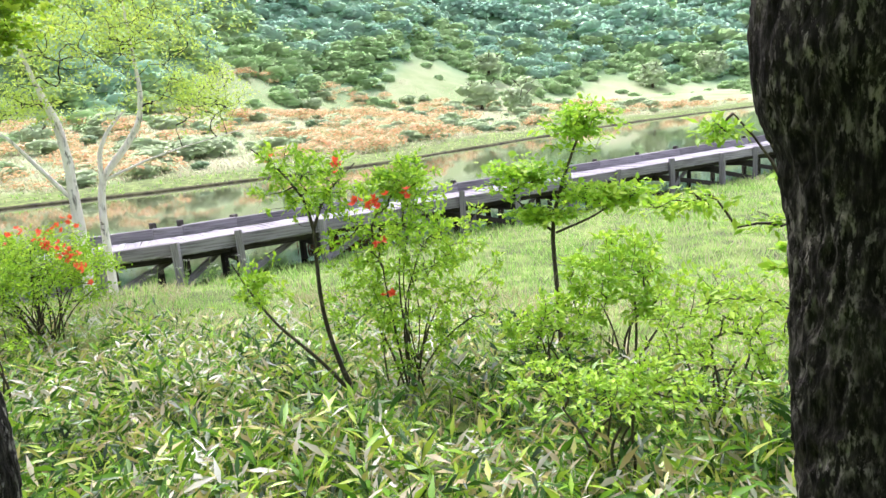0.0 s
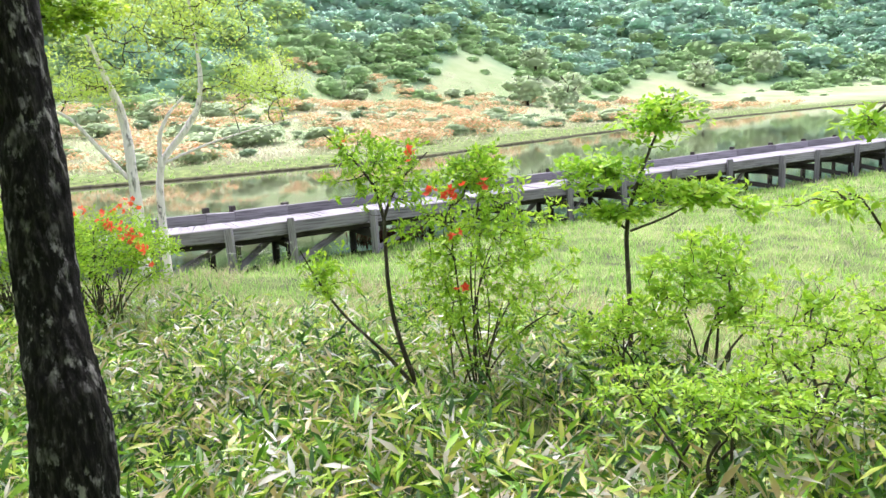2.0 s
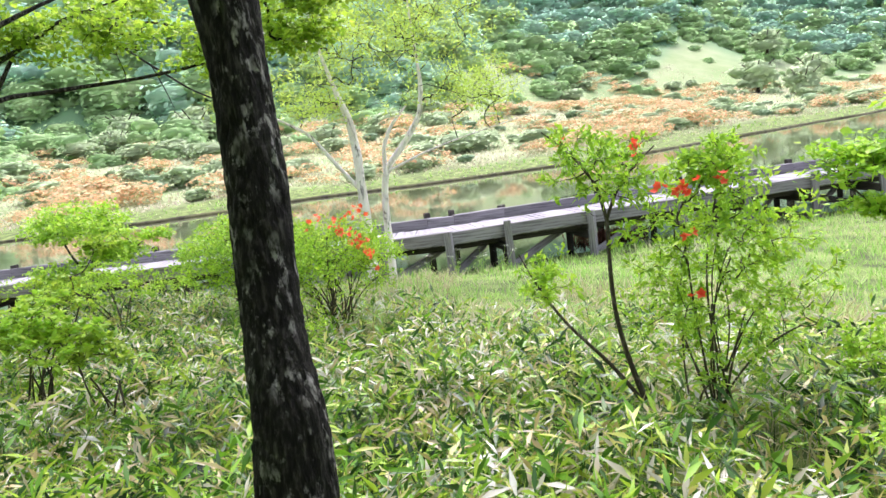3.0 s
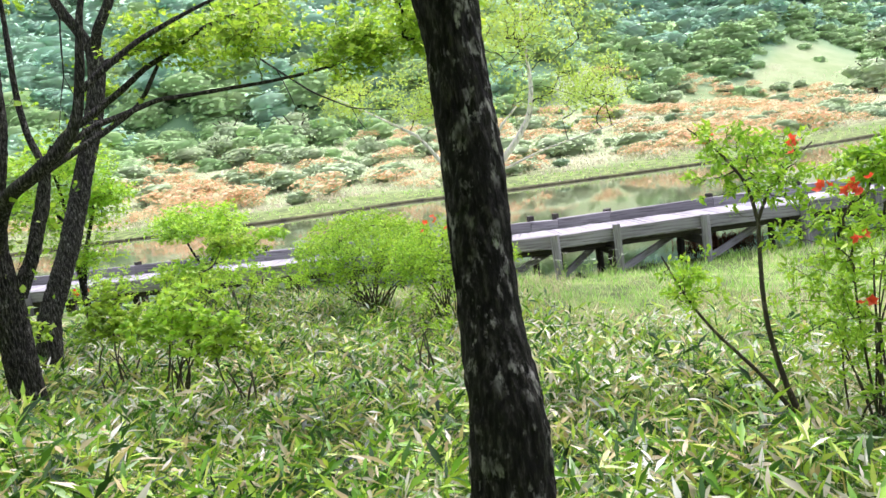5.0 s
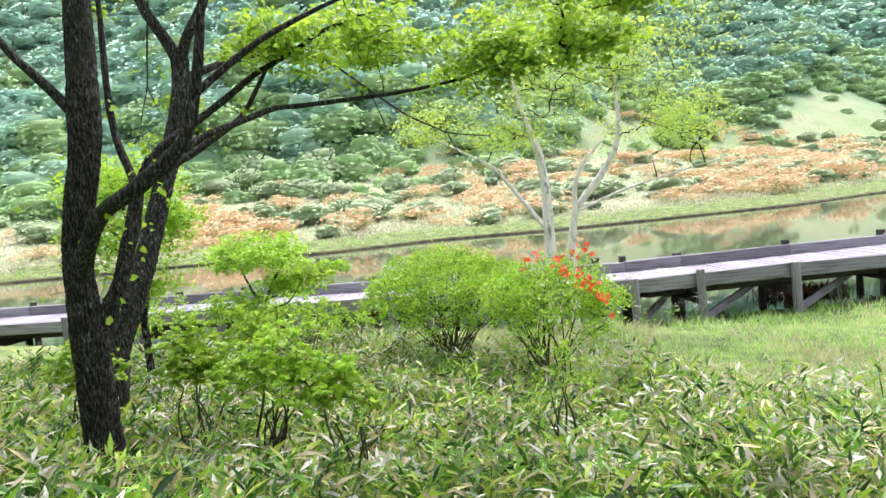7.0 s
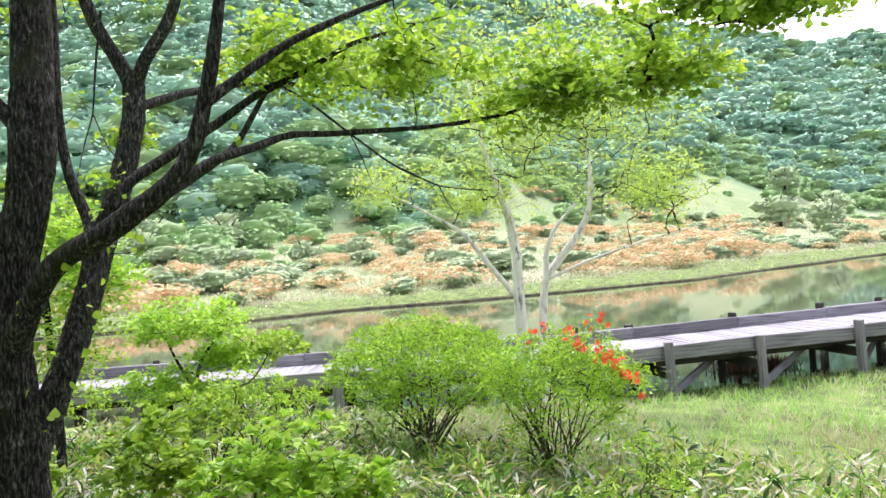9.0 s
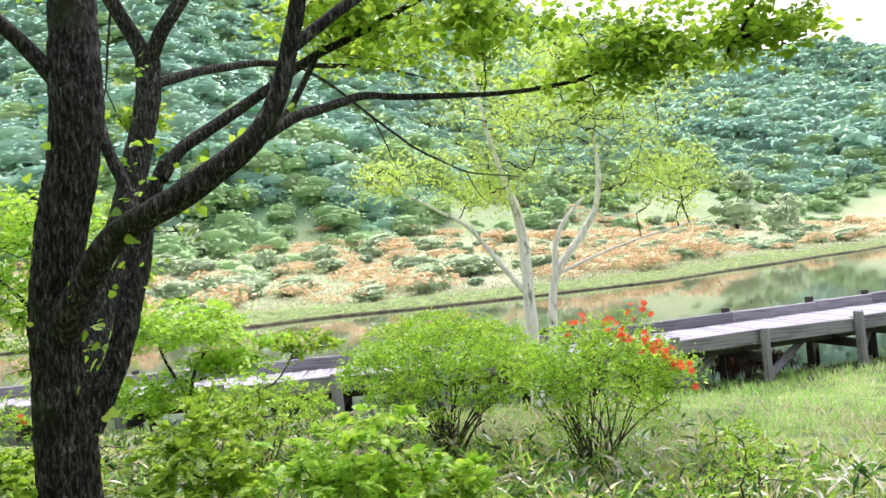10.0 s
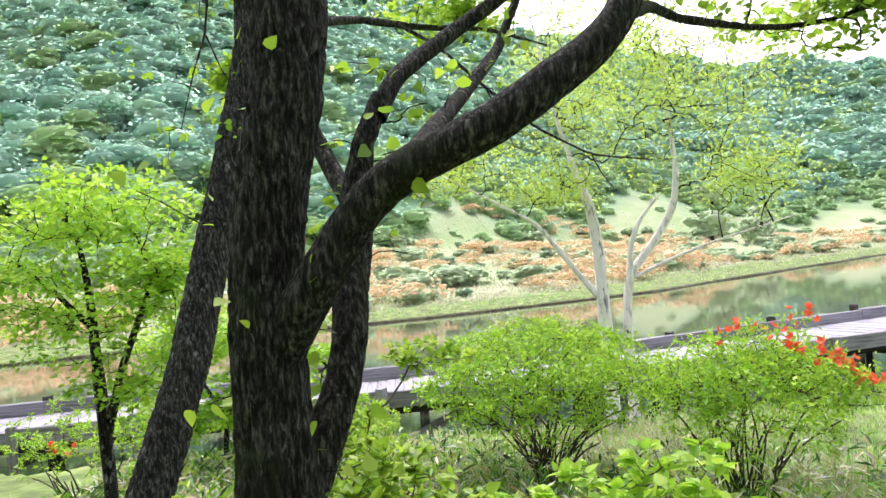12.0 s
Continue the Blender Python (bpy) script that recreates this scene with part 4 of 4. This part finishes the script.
shaped_shrub("green_bush", -10.9, 6.0, "loose green bush with spreading leafy shoots", np.concatenate([blob(90, (-10.9, 6.0, -0.05), (0.7, 0.6, 0.5), 0.3, -0.6), blob(40, (-10.0, 6.3, 0.75), (0.7, 0.4, 0.15), 0.2)]), 9, 0.07, 6, M_LEAF, flat=0.7, width=0.36)
shaped_shrub("green_bush", -8.0, 4.0, "low leafy undergrowth beside the many-stemmed tree", blob(150, (-7.6, 3.95, 0.1), (1.0, 0.5, 0.5), 0.2, -0.6), 12, 0.075, 6, M_SPRING, flat=0.85, width=0.34, broad=True)
shaped_shrub("green_bush", -7.05, 4.15, "small leafy undergrowth clump in the bamboo grass", blob(50, (-7.05, 4.15, -0.1), (0.5, 0.35, 0.35), 0.3, -0.6), 6, 0.07, 5, M_LEAF, flat=0.85, width=0.34, broad=True)
shaped_shrub("green_bush", -8.9, 3.9, "shaded leafy undergrowth among the tree stems", blob(110, (-8.9, 3.8, 0.1), (0.6, 0.4, 0.5), 0.3, -0.4), 7, 0.075, 6, M_LEAF, flat=0.8, width=0.36, broad=True)
shaped_shrub("green_bush", -9.6, 2.9, "leafy shoots at the foot of the leaning stem", blob(60, (-9.6, 2.95, 0.2), (0.5, 0.4, 0.4), 0.3, -0.4), 5, 0.07, 6, M_LEAF, flat=0.8, width=0.36, broad=True)
shaped_shrub("green_bush", -12.0, 7.6, "low mixed green bush near the pond edge", blob(190, (-12.2, 7.7, -0.35), (1.2, 0.7, 0.6), 0.4, -0.3), 9, 0.065, 6, M_AZLEAF, flat=0.5)
shaped_shrub("green_bush", -15.0, 6.4, "tangled green bush with grey twigs near the water", blob(150, (-15.0, 6.4, -0.3), (1.3, 0.9, 0.7), 0.4, -0.2), 10, 0.065, 6, M_AZLEAF, [(-14.3, 6.0, -0.2), (-14.6, 5.9, -0.1)], flat=0.5)
shaped_shrub("green_bush", -13.0, 9.6, "small yellow-green bush in front of the boardwalk", blob(70, (-13.0, 9.6, -0.75), (0.7, 0.5, 0.4), 0.4, -0.2), 7, 0.06, 6, M_SPRING, flat=0.5)
shaped_shrub("green_bush", -5.6, 5.6, "thin wiry bush standing in the bamboo grass", blob(50, (-5.6, 5.6, -0.25), (0.5, 0.4, 0.4), 0.4, -0.4), 8, 0.05, 4, M_AZLEAF, flat=0.3)

# ---- bamboo grass ----


def scatter(n, x0, x1, y0, y1, keep):
    x, y = rng.uniform(x0, x1, n), rng.uniform(y0, y1, n)
    k = keep(x, y)
    x, y = x[k], y[k]
    return x, y, height(x, y)


def bamboo_grass():
    def keep(x, y):
        d = y + 0.13 * x
        return (d > 0.32) & (d < 9.0) & (rng.random(len(x)) < np.clip(1.3 - d / 7.5, 0.12, 1)) & (x > -17) & ((x < 0.5) | (d < 6.5))
    x, y, z = scatter(32000, -15.5, 5.5, -0.2, 11, keep)
    n, per = len(x), 8
    tall = 0.3 + 0.17 * ripple(x, y, 0.55) + 0.08 * rng.normal(size=n)
    tall = np.clip(tall, 0.1, 0.62)
    h = tall[:, None] * rng.uniform(0.3, 1.0, (n, per))
    a = rng.uniform(0, 2 * np.pi, (n, per))
    pos = np.stack([x[:, None] + 0.02 * np.cos(a), y[:, None] + 0.02 * np.sin(a), z[:, None] + h], -1).reshape(-1, 3)
    d = np.stack([np.cos(a), np.sin(a), rng.uniform(-0.25, 1.9, (n, per))], -1).reshape(-1, 3)
    v, f = leaves(pos, d, rng.uniform(0.09, 0.3, n * per), 0.075, 0.02, 0.32)
    s = np.stack([x, y, z - 0.03], -1)
    way = np.stack([rng.normal(size=n) * 0.12, rng.normal(size=n) * 0.12, np.ones(n)], -1)
    v2, f2 = leaves(s, way, tall * 1.05 + 0.03, 0.012, 0.004)
    tagged(mesh_object("bamboo_grass", np.concatenate([v, v2]), np.concatenate([f, f2 + len(v)]), M_SASA), "dense dwarf bamboo with green and dry straw leaves", "bamboo grass", kind="stuff")


bamboo_grass()


def dry_grass():
    x, y, z = scatter(26000, -16, 5, 2.5, 14, lambda x, y: (y + 0.13 * x > 2.2) & (y + 0.13 * x < 12.5) & (ripple(x + 3, y, 1.1) > -0.25))
    n = len(x)
    d = np.stack([rng.normal(size=n) * 0.55, rng.normal(size=n) * 0.55, np.ones(n)], -1)
    v, f = leaves(np.stack([x, y, z - 0.02], -1), d, rng.uniform(0.2, 0.5, n), 0.018, 0.006, 0.3)
    tagged(mesh_object("dry_grass", v, f, M_STRAW), "thin dry straw-coloured grass stalks among the bamboo", "grass", kind="stuff")


dry_grass()


def marsh_grass():
    x, y, z = scatter(150000, -18, 16, 6, 40, lambda x, y: (y + 0.13 * x > 6.3) & (beyond(NEAR, x, y) < 0.0) & (rng.random(len(x)) < np.clip(1.25 - y / 40, 0.3, 1)))
    n = len(x)
    s = 0.14 + 0.004 * np.hypot(x + 3, y)
    d = np.stack([rng.normal(size=n) * 0.4, rng.normal(size=n) * 0.4, np.ones(n)], -1)
    v, f = leaves(np.stack([x, y, z - 0.02], -1), d, s * rng.uniform(0.5, 1.4, n) * (1 + 0.25 * ripple(x, y, 0.8)), 0.05, 0.01, 0.2)
    tagged(mesh_object("marsh_grass", v, f, M_GRASS), "soft pale green marsh grass beside the boardwalk", "grass", kind="stuff")


marsh_grass()

# ---- far shore ----


def cards(pos, up, size):
    """Four-cornered leaf tufts."""
    n = len(pos)
    a = unit(np.cross(up, rng.normal(size=(n, 3))))
    b = np.cross(unit(up), a)
    s = size[:, None]
    v = np.stack([pos - a * s, pos - b * s * 0.7, pos + a * s, pos + b * s * 0.7], 1).reshape(-1, 3)
    o = np.arange(n)[:, None, None] * 4
    return v, (np.array([[0, 1, 2], [0, 2, 3]])[None] + o).reshape(-1, 3)


def clump(lobes, count, size, flat=0.75, wide=0.27, solid=0):
    """A crown one unit wide: leafy tufts over uneven lobes, solid within."""
    c = rng.normal(size=(lobes, 3)) * np.array([wide, wide, 0.1]) + np.array([0, 0, 0.45])
    c[:, 2] += 0.12 - 0.5 * (c[:, 0] ** 2 + c[:, 1] ** 2)
    r = rng.uniform(0.17, 0.31, lobes)
    k = rng.integers(0, lobes, count)
    u = unit(rng.normal(size=(count, 3)) + np.array([0, 0, 0.5]))
    p = c[k] + u * r[k][:, None] * np.array([1, 1, flat]) * rng.uniform(0.86, 1.06, (count, 1))
    p[:, 2] = np.maximum(p[:, 2], 0.02)
    v, f = cards(p, u + 0.35 * rng.normal(size=(count, 3)), size * rng.uniform(0.5, 1.3, count))
    for q in range(min(solid, lobes)):
        a = np.linspace(0, 2 * np.pi, 7, endpoint=False)
        rows = [np.stack([np.cos(a) * math.cos(e), np.sin(a) * math.cos(e), np.full(7, math.sin(e))], 1) for e in (-0.5, 0.25, 0.85)]
        g = np.concatenate(rows + [np.array([[0, 0, 1.0]])]) * rng.uniform(0.78, 1.0, (22, 1))
        g = c[q] + g * r[q] * 0.93 * np.array([1, 1, flat])
        i = np.arange(7)
        j = (i + 1) % 7
        t = [np.stack([i, j, j + 7], 1), np.stack([i, j + 7, i + 7], 1), np.stack([i + 7, j + 7, j + 14], 1), np.stack([i + 7, j + 14, i + 14], 1), np.stack([i + 14, j + 14, np.full(7, 21)], 1)]
        f = np.concatenate([f, np.concatenate(t) + len(v)])
        v = np.concatenate([v, g])
    return v, f


def dome(count, size, tall=0.5, lobes=13, around=6):
    """A broad uneven crown one unit wide: overlapping flat boughs in tiers, ragged with small leaf tufts."""
    c = unit(rng.normal(size=(lobes, 3)) + np.array([0, 0, 0.5])) * rng.uniform(0.08, 0.25, (lobes, 1)) * np.array([1, 1, tall / 0.42])
    c[:, :2] *= rng.uniform(0.8, 1.25, 2)
    r = rng.uniform(0.16, 0.28, lobes)
    k = rng.choice(lobes, count, p=r ** 2 / (r ** 2).sum())
    u = unit(rng.normal(size=(count, 3)) + np.array([0, 0, 0.4]))
    p = c[k] + u * r[k][:, None] * np.array([1.15, 1.15, 0.62]) * rng.uniform(0.9, 1.12, (count, 1))
    v, f = cards(p, u * 0.7 + np.array([0, 0, 0.7]) + 0.25 * rng.normal(size=(count, 3)), size * rng.uniform(0.4, 1.5, count))
    a, j = np.linspace(0, 2 * np.pi, around, endpoint=False), np.arange(around)
    n = (j + 1) % around
    for q in range(lobes):
        rows = [np.stack([np.cos(a + e) * math.cos(e), np.sin(a + e) * math.cos(e), np.full(around, math.sin(e))], 1) for e in (-0.6, 0.2, 0.8)]
        g = np.concatenate(rows + [np.array([[0, 0, 1.0]])]) * rng.uniform(0.7, 1.05, (3 * around + 1, 1))
        g = c[q] + g * r[q] * np.array([1.05, 1.05, 0.56])
        t = []
        for o in (0, around):
            t += [np.stack([o + j, o + n, o + around + n], 1), np.stack([o + j, o + around + n, o + around + j], 1)]
        t.append(np.stack([2 * around + j, 2 * around + n, np.full(around, 3 * around)], 1))
        f = np.concatenate([f, np.concatenate(t) + len(v)])
        v = np.concatenate([v, g])
    v[:, 2] += 0.22 * tall / 0.5
    return v, f


def joined(shapes, x, y, z, sizes, tall):
    vs, fs, base = [], [], 0
    for i in range(len(x)):
        v, f = shapes[i % len(shapes)]
        a, s = rng.uniform(0, 6.28), sizes[i]
        R = np.array([[math.cos(a), -math.sin(a), 0], [math.sin(a), math.cos(a), 0], [0, 0, tall]]) * s
        vs.append(v @ R.T + (x[i], y[i], z[i]))
        fs.append(f + base)
        base += len(v)
    return np.concatenate(vs), np.concatenate(fs)


def woods():
    xs, ys = [], []
    for step, lo, hi in ((6.4, 50, 320), (9.0, 320, 640)):
        gx, gy = np.meshgrid(np.arange(-640, 470, step), np.arange(-60, 650, step))
        gx = gx.ravel() + rng.uniform(-0.42, 0.42, gx.size) * step
        gy = gy.ravel() + rng.uniform(-0.42, 0.42, gy.size) * step
        d = np.hypot(gx + 3, gy - 2)
        turn = np.arctan2(gx + 3, gy - 2)
        k = (d >= lo) & (d < hi) & (turn > -1.35) & (turn < 0.66)
        xs.append(gx[k])
        ys.append(gy[k])
    x, y = np.concatenate(xs), np.concatenate(ys)
    rr = np.hypot(x + 3, y - 2)
    r = beyond(SHORE, x, y)
    edge = treeline(x, y)
    k = ((r > edge) | ((r > edge - 34) & (rng.random(len(x)) < 0.17))) & (r < 385)
    x, y, rr, r, edge = x[k], y[k], rr[k], r[k], edge[k]
    z = height(x, y) - 2.4
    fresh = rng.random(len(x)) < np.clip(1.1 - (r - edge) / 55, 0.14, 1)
    size = rng.uniform(11.5, 19.0, len(x)) * np.where(rr > 330, 1.25, 1.0) * np.clip(0.62 + (r - edge) / 70, 0.45, 1)
    total = 0
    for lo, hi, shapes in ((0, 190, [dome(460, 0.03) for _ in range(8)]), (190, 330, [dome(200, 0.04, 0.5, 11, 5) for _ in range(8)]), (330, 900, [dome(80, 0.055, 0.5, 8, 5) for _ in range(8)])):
        for mat, who in ((M_HAZY_WOODS, ~fresh), (M_EDGE, fresh)):
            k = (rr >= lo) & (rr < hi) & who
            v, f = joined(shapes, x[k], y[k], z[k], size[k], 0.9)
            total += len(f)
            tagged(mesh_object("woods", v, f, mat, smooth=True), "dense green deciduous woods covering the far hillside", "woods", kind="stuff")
    print("woods", len(x), total)
    # Unseen trees added behind the path; they keep sky light off the trunk fronts.
    x, y = rng.uniform(-26, 18, 90), rng.uniform(-22, -4.5, 90)
    v, f = joined([clump(10, 130, 0.062, solid=8) for _ in range(3)], x, y, height(x, y) + 1.0, rng.uniform(4, 7, 90), 1.1)
    tagged(mesh_object("woods", v, f, M_EDGE, smooth=True), "unseen leafy woods added behind the path to block sky light", "woods", kind="stuff")


woods()


def meadow_tufts():
    n = 110000
    rr, aa = rng.uniform(30, 220, n), rng.uniform(-1.4, 0.6, n)
    x, y = -3 + rr * np.sin(aa), 2 + rr * np.cos(aa)
    r = beyond(SHORE, x, y)
    k = (r > 7 + 2 * np.sin(aa * 40)) & (r < treeline(x, y) + 8)
    x, y = x[k], y[k]
    z = height(x, y)
    d = np.stack([rng.normal(size=len(x)) * 0.5, rng.normal(size=len(x)) * 0.5, np.ones(len(x))], -1)
    v, f = leaves(np.stack([x, y, z - 0.05], -1), d, rng.uniform(0.3, 0.75, len(x)), 0.16, 0.05, 0.3)
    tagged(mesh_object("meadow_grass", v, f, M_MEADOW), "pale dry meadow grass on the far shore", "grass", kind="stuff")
    n = 30000
    rr, aa = rng.uniform(30, 220, n), rng.uniform(-1.4, 0.6, n)
    x, y = -3 + rr * np.sin(aa), 2 + rr * np.cos(aa)
    r = beyond(SHORE, x, y)
    k = (r > 0.1) & (r < 7.5 + 2 * np.sin(x * 0.4))
    x, y = x[k], y[k]
    d = np.stack([rng.normal(size=len(x)) * 0.4, rng.normal(size=len(x)) * 0.4, np.ones(len(x))], -1)
    v, f = leaves(np.stack([x, y, height(x, y) - 0.03], -1), d, rng.uniform(0.2, 0.45, len(x)), 0.2, 0.05, 0.2)
    tagged(mesh_object("shore_grass", v, f, M_GRASS), "green turf along the far water's edge", "grass", kind="stuff")


meadow_tufts()


def far_bushes():
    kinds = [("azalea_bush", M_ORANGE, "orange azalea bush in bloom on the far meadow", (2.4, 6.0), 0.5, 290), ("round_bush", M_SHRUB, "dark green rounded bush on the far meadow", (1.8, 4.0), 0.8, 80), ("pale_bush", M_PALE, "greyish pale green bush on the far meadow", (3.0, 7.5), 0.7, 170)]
    for name, mat, label, (lo, hi), tall, total in kinds:
        made = []
        for i in range(4):
            v, f = clump(10, 420, 0.05, solid=0) if name == "azalea_bush" else dome(300, 0.035, 0.45)
            made.append(mesh_object(name, v, f, mat))
        count = 0
        while count < total:
            a, d = rng.uniform(-1.3, 0.4), rng.uniform(35, 210)
            x, y = -3 + d * math.sin(a), 2 + d * math.cos(a)
            r = float(beyond(SHORE, np.array(x), np.array(y)))
            edge = float(treeline(np.array(x), np.array(y)))
            if not 10 < r < edge + 6 or (name == "azalea_bush" and math.sin(a * 17) + math.sin(r * 0.21) < -0.5):
                continue
            s = rng.uniform(lo, hi) * (1.25 if r > edge - 12 and name == "pale_bush" else 1)
            o = made[count % 4]
            ob = o if count < 4 else o.copy()
            if count >= 4:
                scene.collection.objects.link(ob)
            ob.matrix_basis = Matrix.LocRotScale((x, y, float(height(x, y)) - 0.15), Euler((0, 0, rng.uniform(0, 6))), None) @ Matrix.Diagonal((s, s, s * tall, 1))
            tagged(ob, label, "bush", "bushes on the far meadow")
            count += 1


far_bushes()


def meadow_tree(x, y, s):
    """A low spreading tree on the meadow, with a forked trunk."""
    base = foot(x, y)
    root = empty_at("meadow_tree", base)
    tagged(root, "small spreading tree with grey-green leaves on the meadow", "tree", "trees on the far meadow")
    q = [([(0, 0, -0.1), (0.02, 0, 0.18), (0.05, 0.02, 0.35)], [0.04, 0.03, 0.025])]
    for a in np.linspace(0, 6.28, 5, endpoint=False):
        q.append(([(0.02, 0, 0.2), (0.12 * math.cos(a), 0.12 * math.sin(a), 0.4), (0.3 * math.cos(a), 0.3 * math.sin(a), 0.56)], [0.02, 0.015, 0.008]))
    for part_name, one in [("trunk", q[0])] + [("limb", r) for r in q[1:]]:
        v, f = tubes([(np.array(one[0]) * s, np.array(one[1]) * s)], 6)
        mesh_object(part_name, v, f, M_TWIG, root, smooth=True)
    v, f = dome(420, 0.034, 0.42)
    v = v * s
    v[:, 2] += 0.1 * s
    tagged(mesh_object("foliage", v, f, M_PALE, root), kind="stuff")
    return root


for mx, my, ms in [(-70.1, 70.5, 6.0), (-15.9, 171.8, 10.0), (-28.0, 191.7, 13.5), (23.3, 286.7, 15.7), (-18.4, 214.3, 12.6), (-33.2, 247.4, 15.6), (49.9, 323.3, 17.8), (-109.5, 76.0, 9.3), (-94.8, 78.8, 8.6), (-97.0, 80.2, 9.6), (-69.0, 80.2, 4.8), (-68.9, 70.6, 4.6), (-103.3, 70.0, 6.6)]:
    meadow_tree(mx, my, ms)


def reed_clump(x, y):
    """Dead brown reeds in the shade of the deck."""
    n = 260
    base = (x, y, -1.86)
    p = rng.normal(size=(n, 3)) * np.array([0.35, 0.3, 0.0])
    d = np.stack([rng.normal(size=n) * 0.25, rng.normal(size=n) * 0.25, np.ones(n)], -1)
    v, f = leaves(p - np.array([0, 0, 0.05]), d, rng.uniform(0.25, 0.6, n), 0.03, 0.01, 0.3)
    ob = mesh_object("reed_clump", v, f, M_REED)
    ob.location = base
    tagged(ob, "clump of reddish-brown dead reeds under the boardwalk", "reeds", kind="stuff")


reed_clump(-6.9, 20.6)
reed_clump(-7.6, 20.0)


def umbel_plant(x, y, s):
    """A weed with flat heads of tiny white flowers."""
    base = foot(x, y)
    root = empty_at("white_umbel_plant", base)
    tagged(root, "weed with flat white flower heads near the posts", "plant", "white-flowered weeds")
    for _ in range(5):
        top = np.array([rng.normal() * 0.16, rng.normal() * 0.16, s * rng.uniform(0.6, 1.0)])
        v, f = tubes([(np.array([[0, 0, 0], top * 0.5 + rng.normal(size=3) * 0.02, top]), np.array([0.006, 0.005, 0.004]))], 5)
        mesh_object("stalk", v, f, M_GRASS, root)
        q = top + rng.normal(size=(26, 3)) * np.array([0.055, 0.055, 0.008])
        v, f = cards(q, np.array([0, 0, 1.0]) + 0.2 * rng.normal(size=(26, 3)), np.full(26, 0.014))
        tagged(mesh_object("flower_head", v, f, M_WHITE, root, "flat white flower head"), kind="stuff")
    q = rng.normal(size=(30, 3)) * np.array([0.12, 0.12, 0.1]) + np.array([0, 0, s * 0.35])
    v, f = leaves(q, rng.normal(size=(30, 3)), np.full(30, 0.1), 0.3)
    tagged(mesh_object("foliage", v, f, M_GRASS, root), kind="stuff")


for ux, uy, us in ((-9.0, 14.6, 0.75), (-8.6, 15.0, 0.7), (-8.2, 15.5, 0.65), (-9.6, 14.2, 0.7)):
    umbel_plant(ux, uy, us)
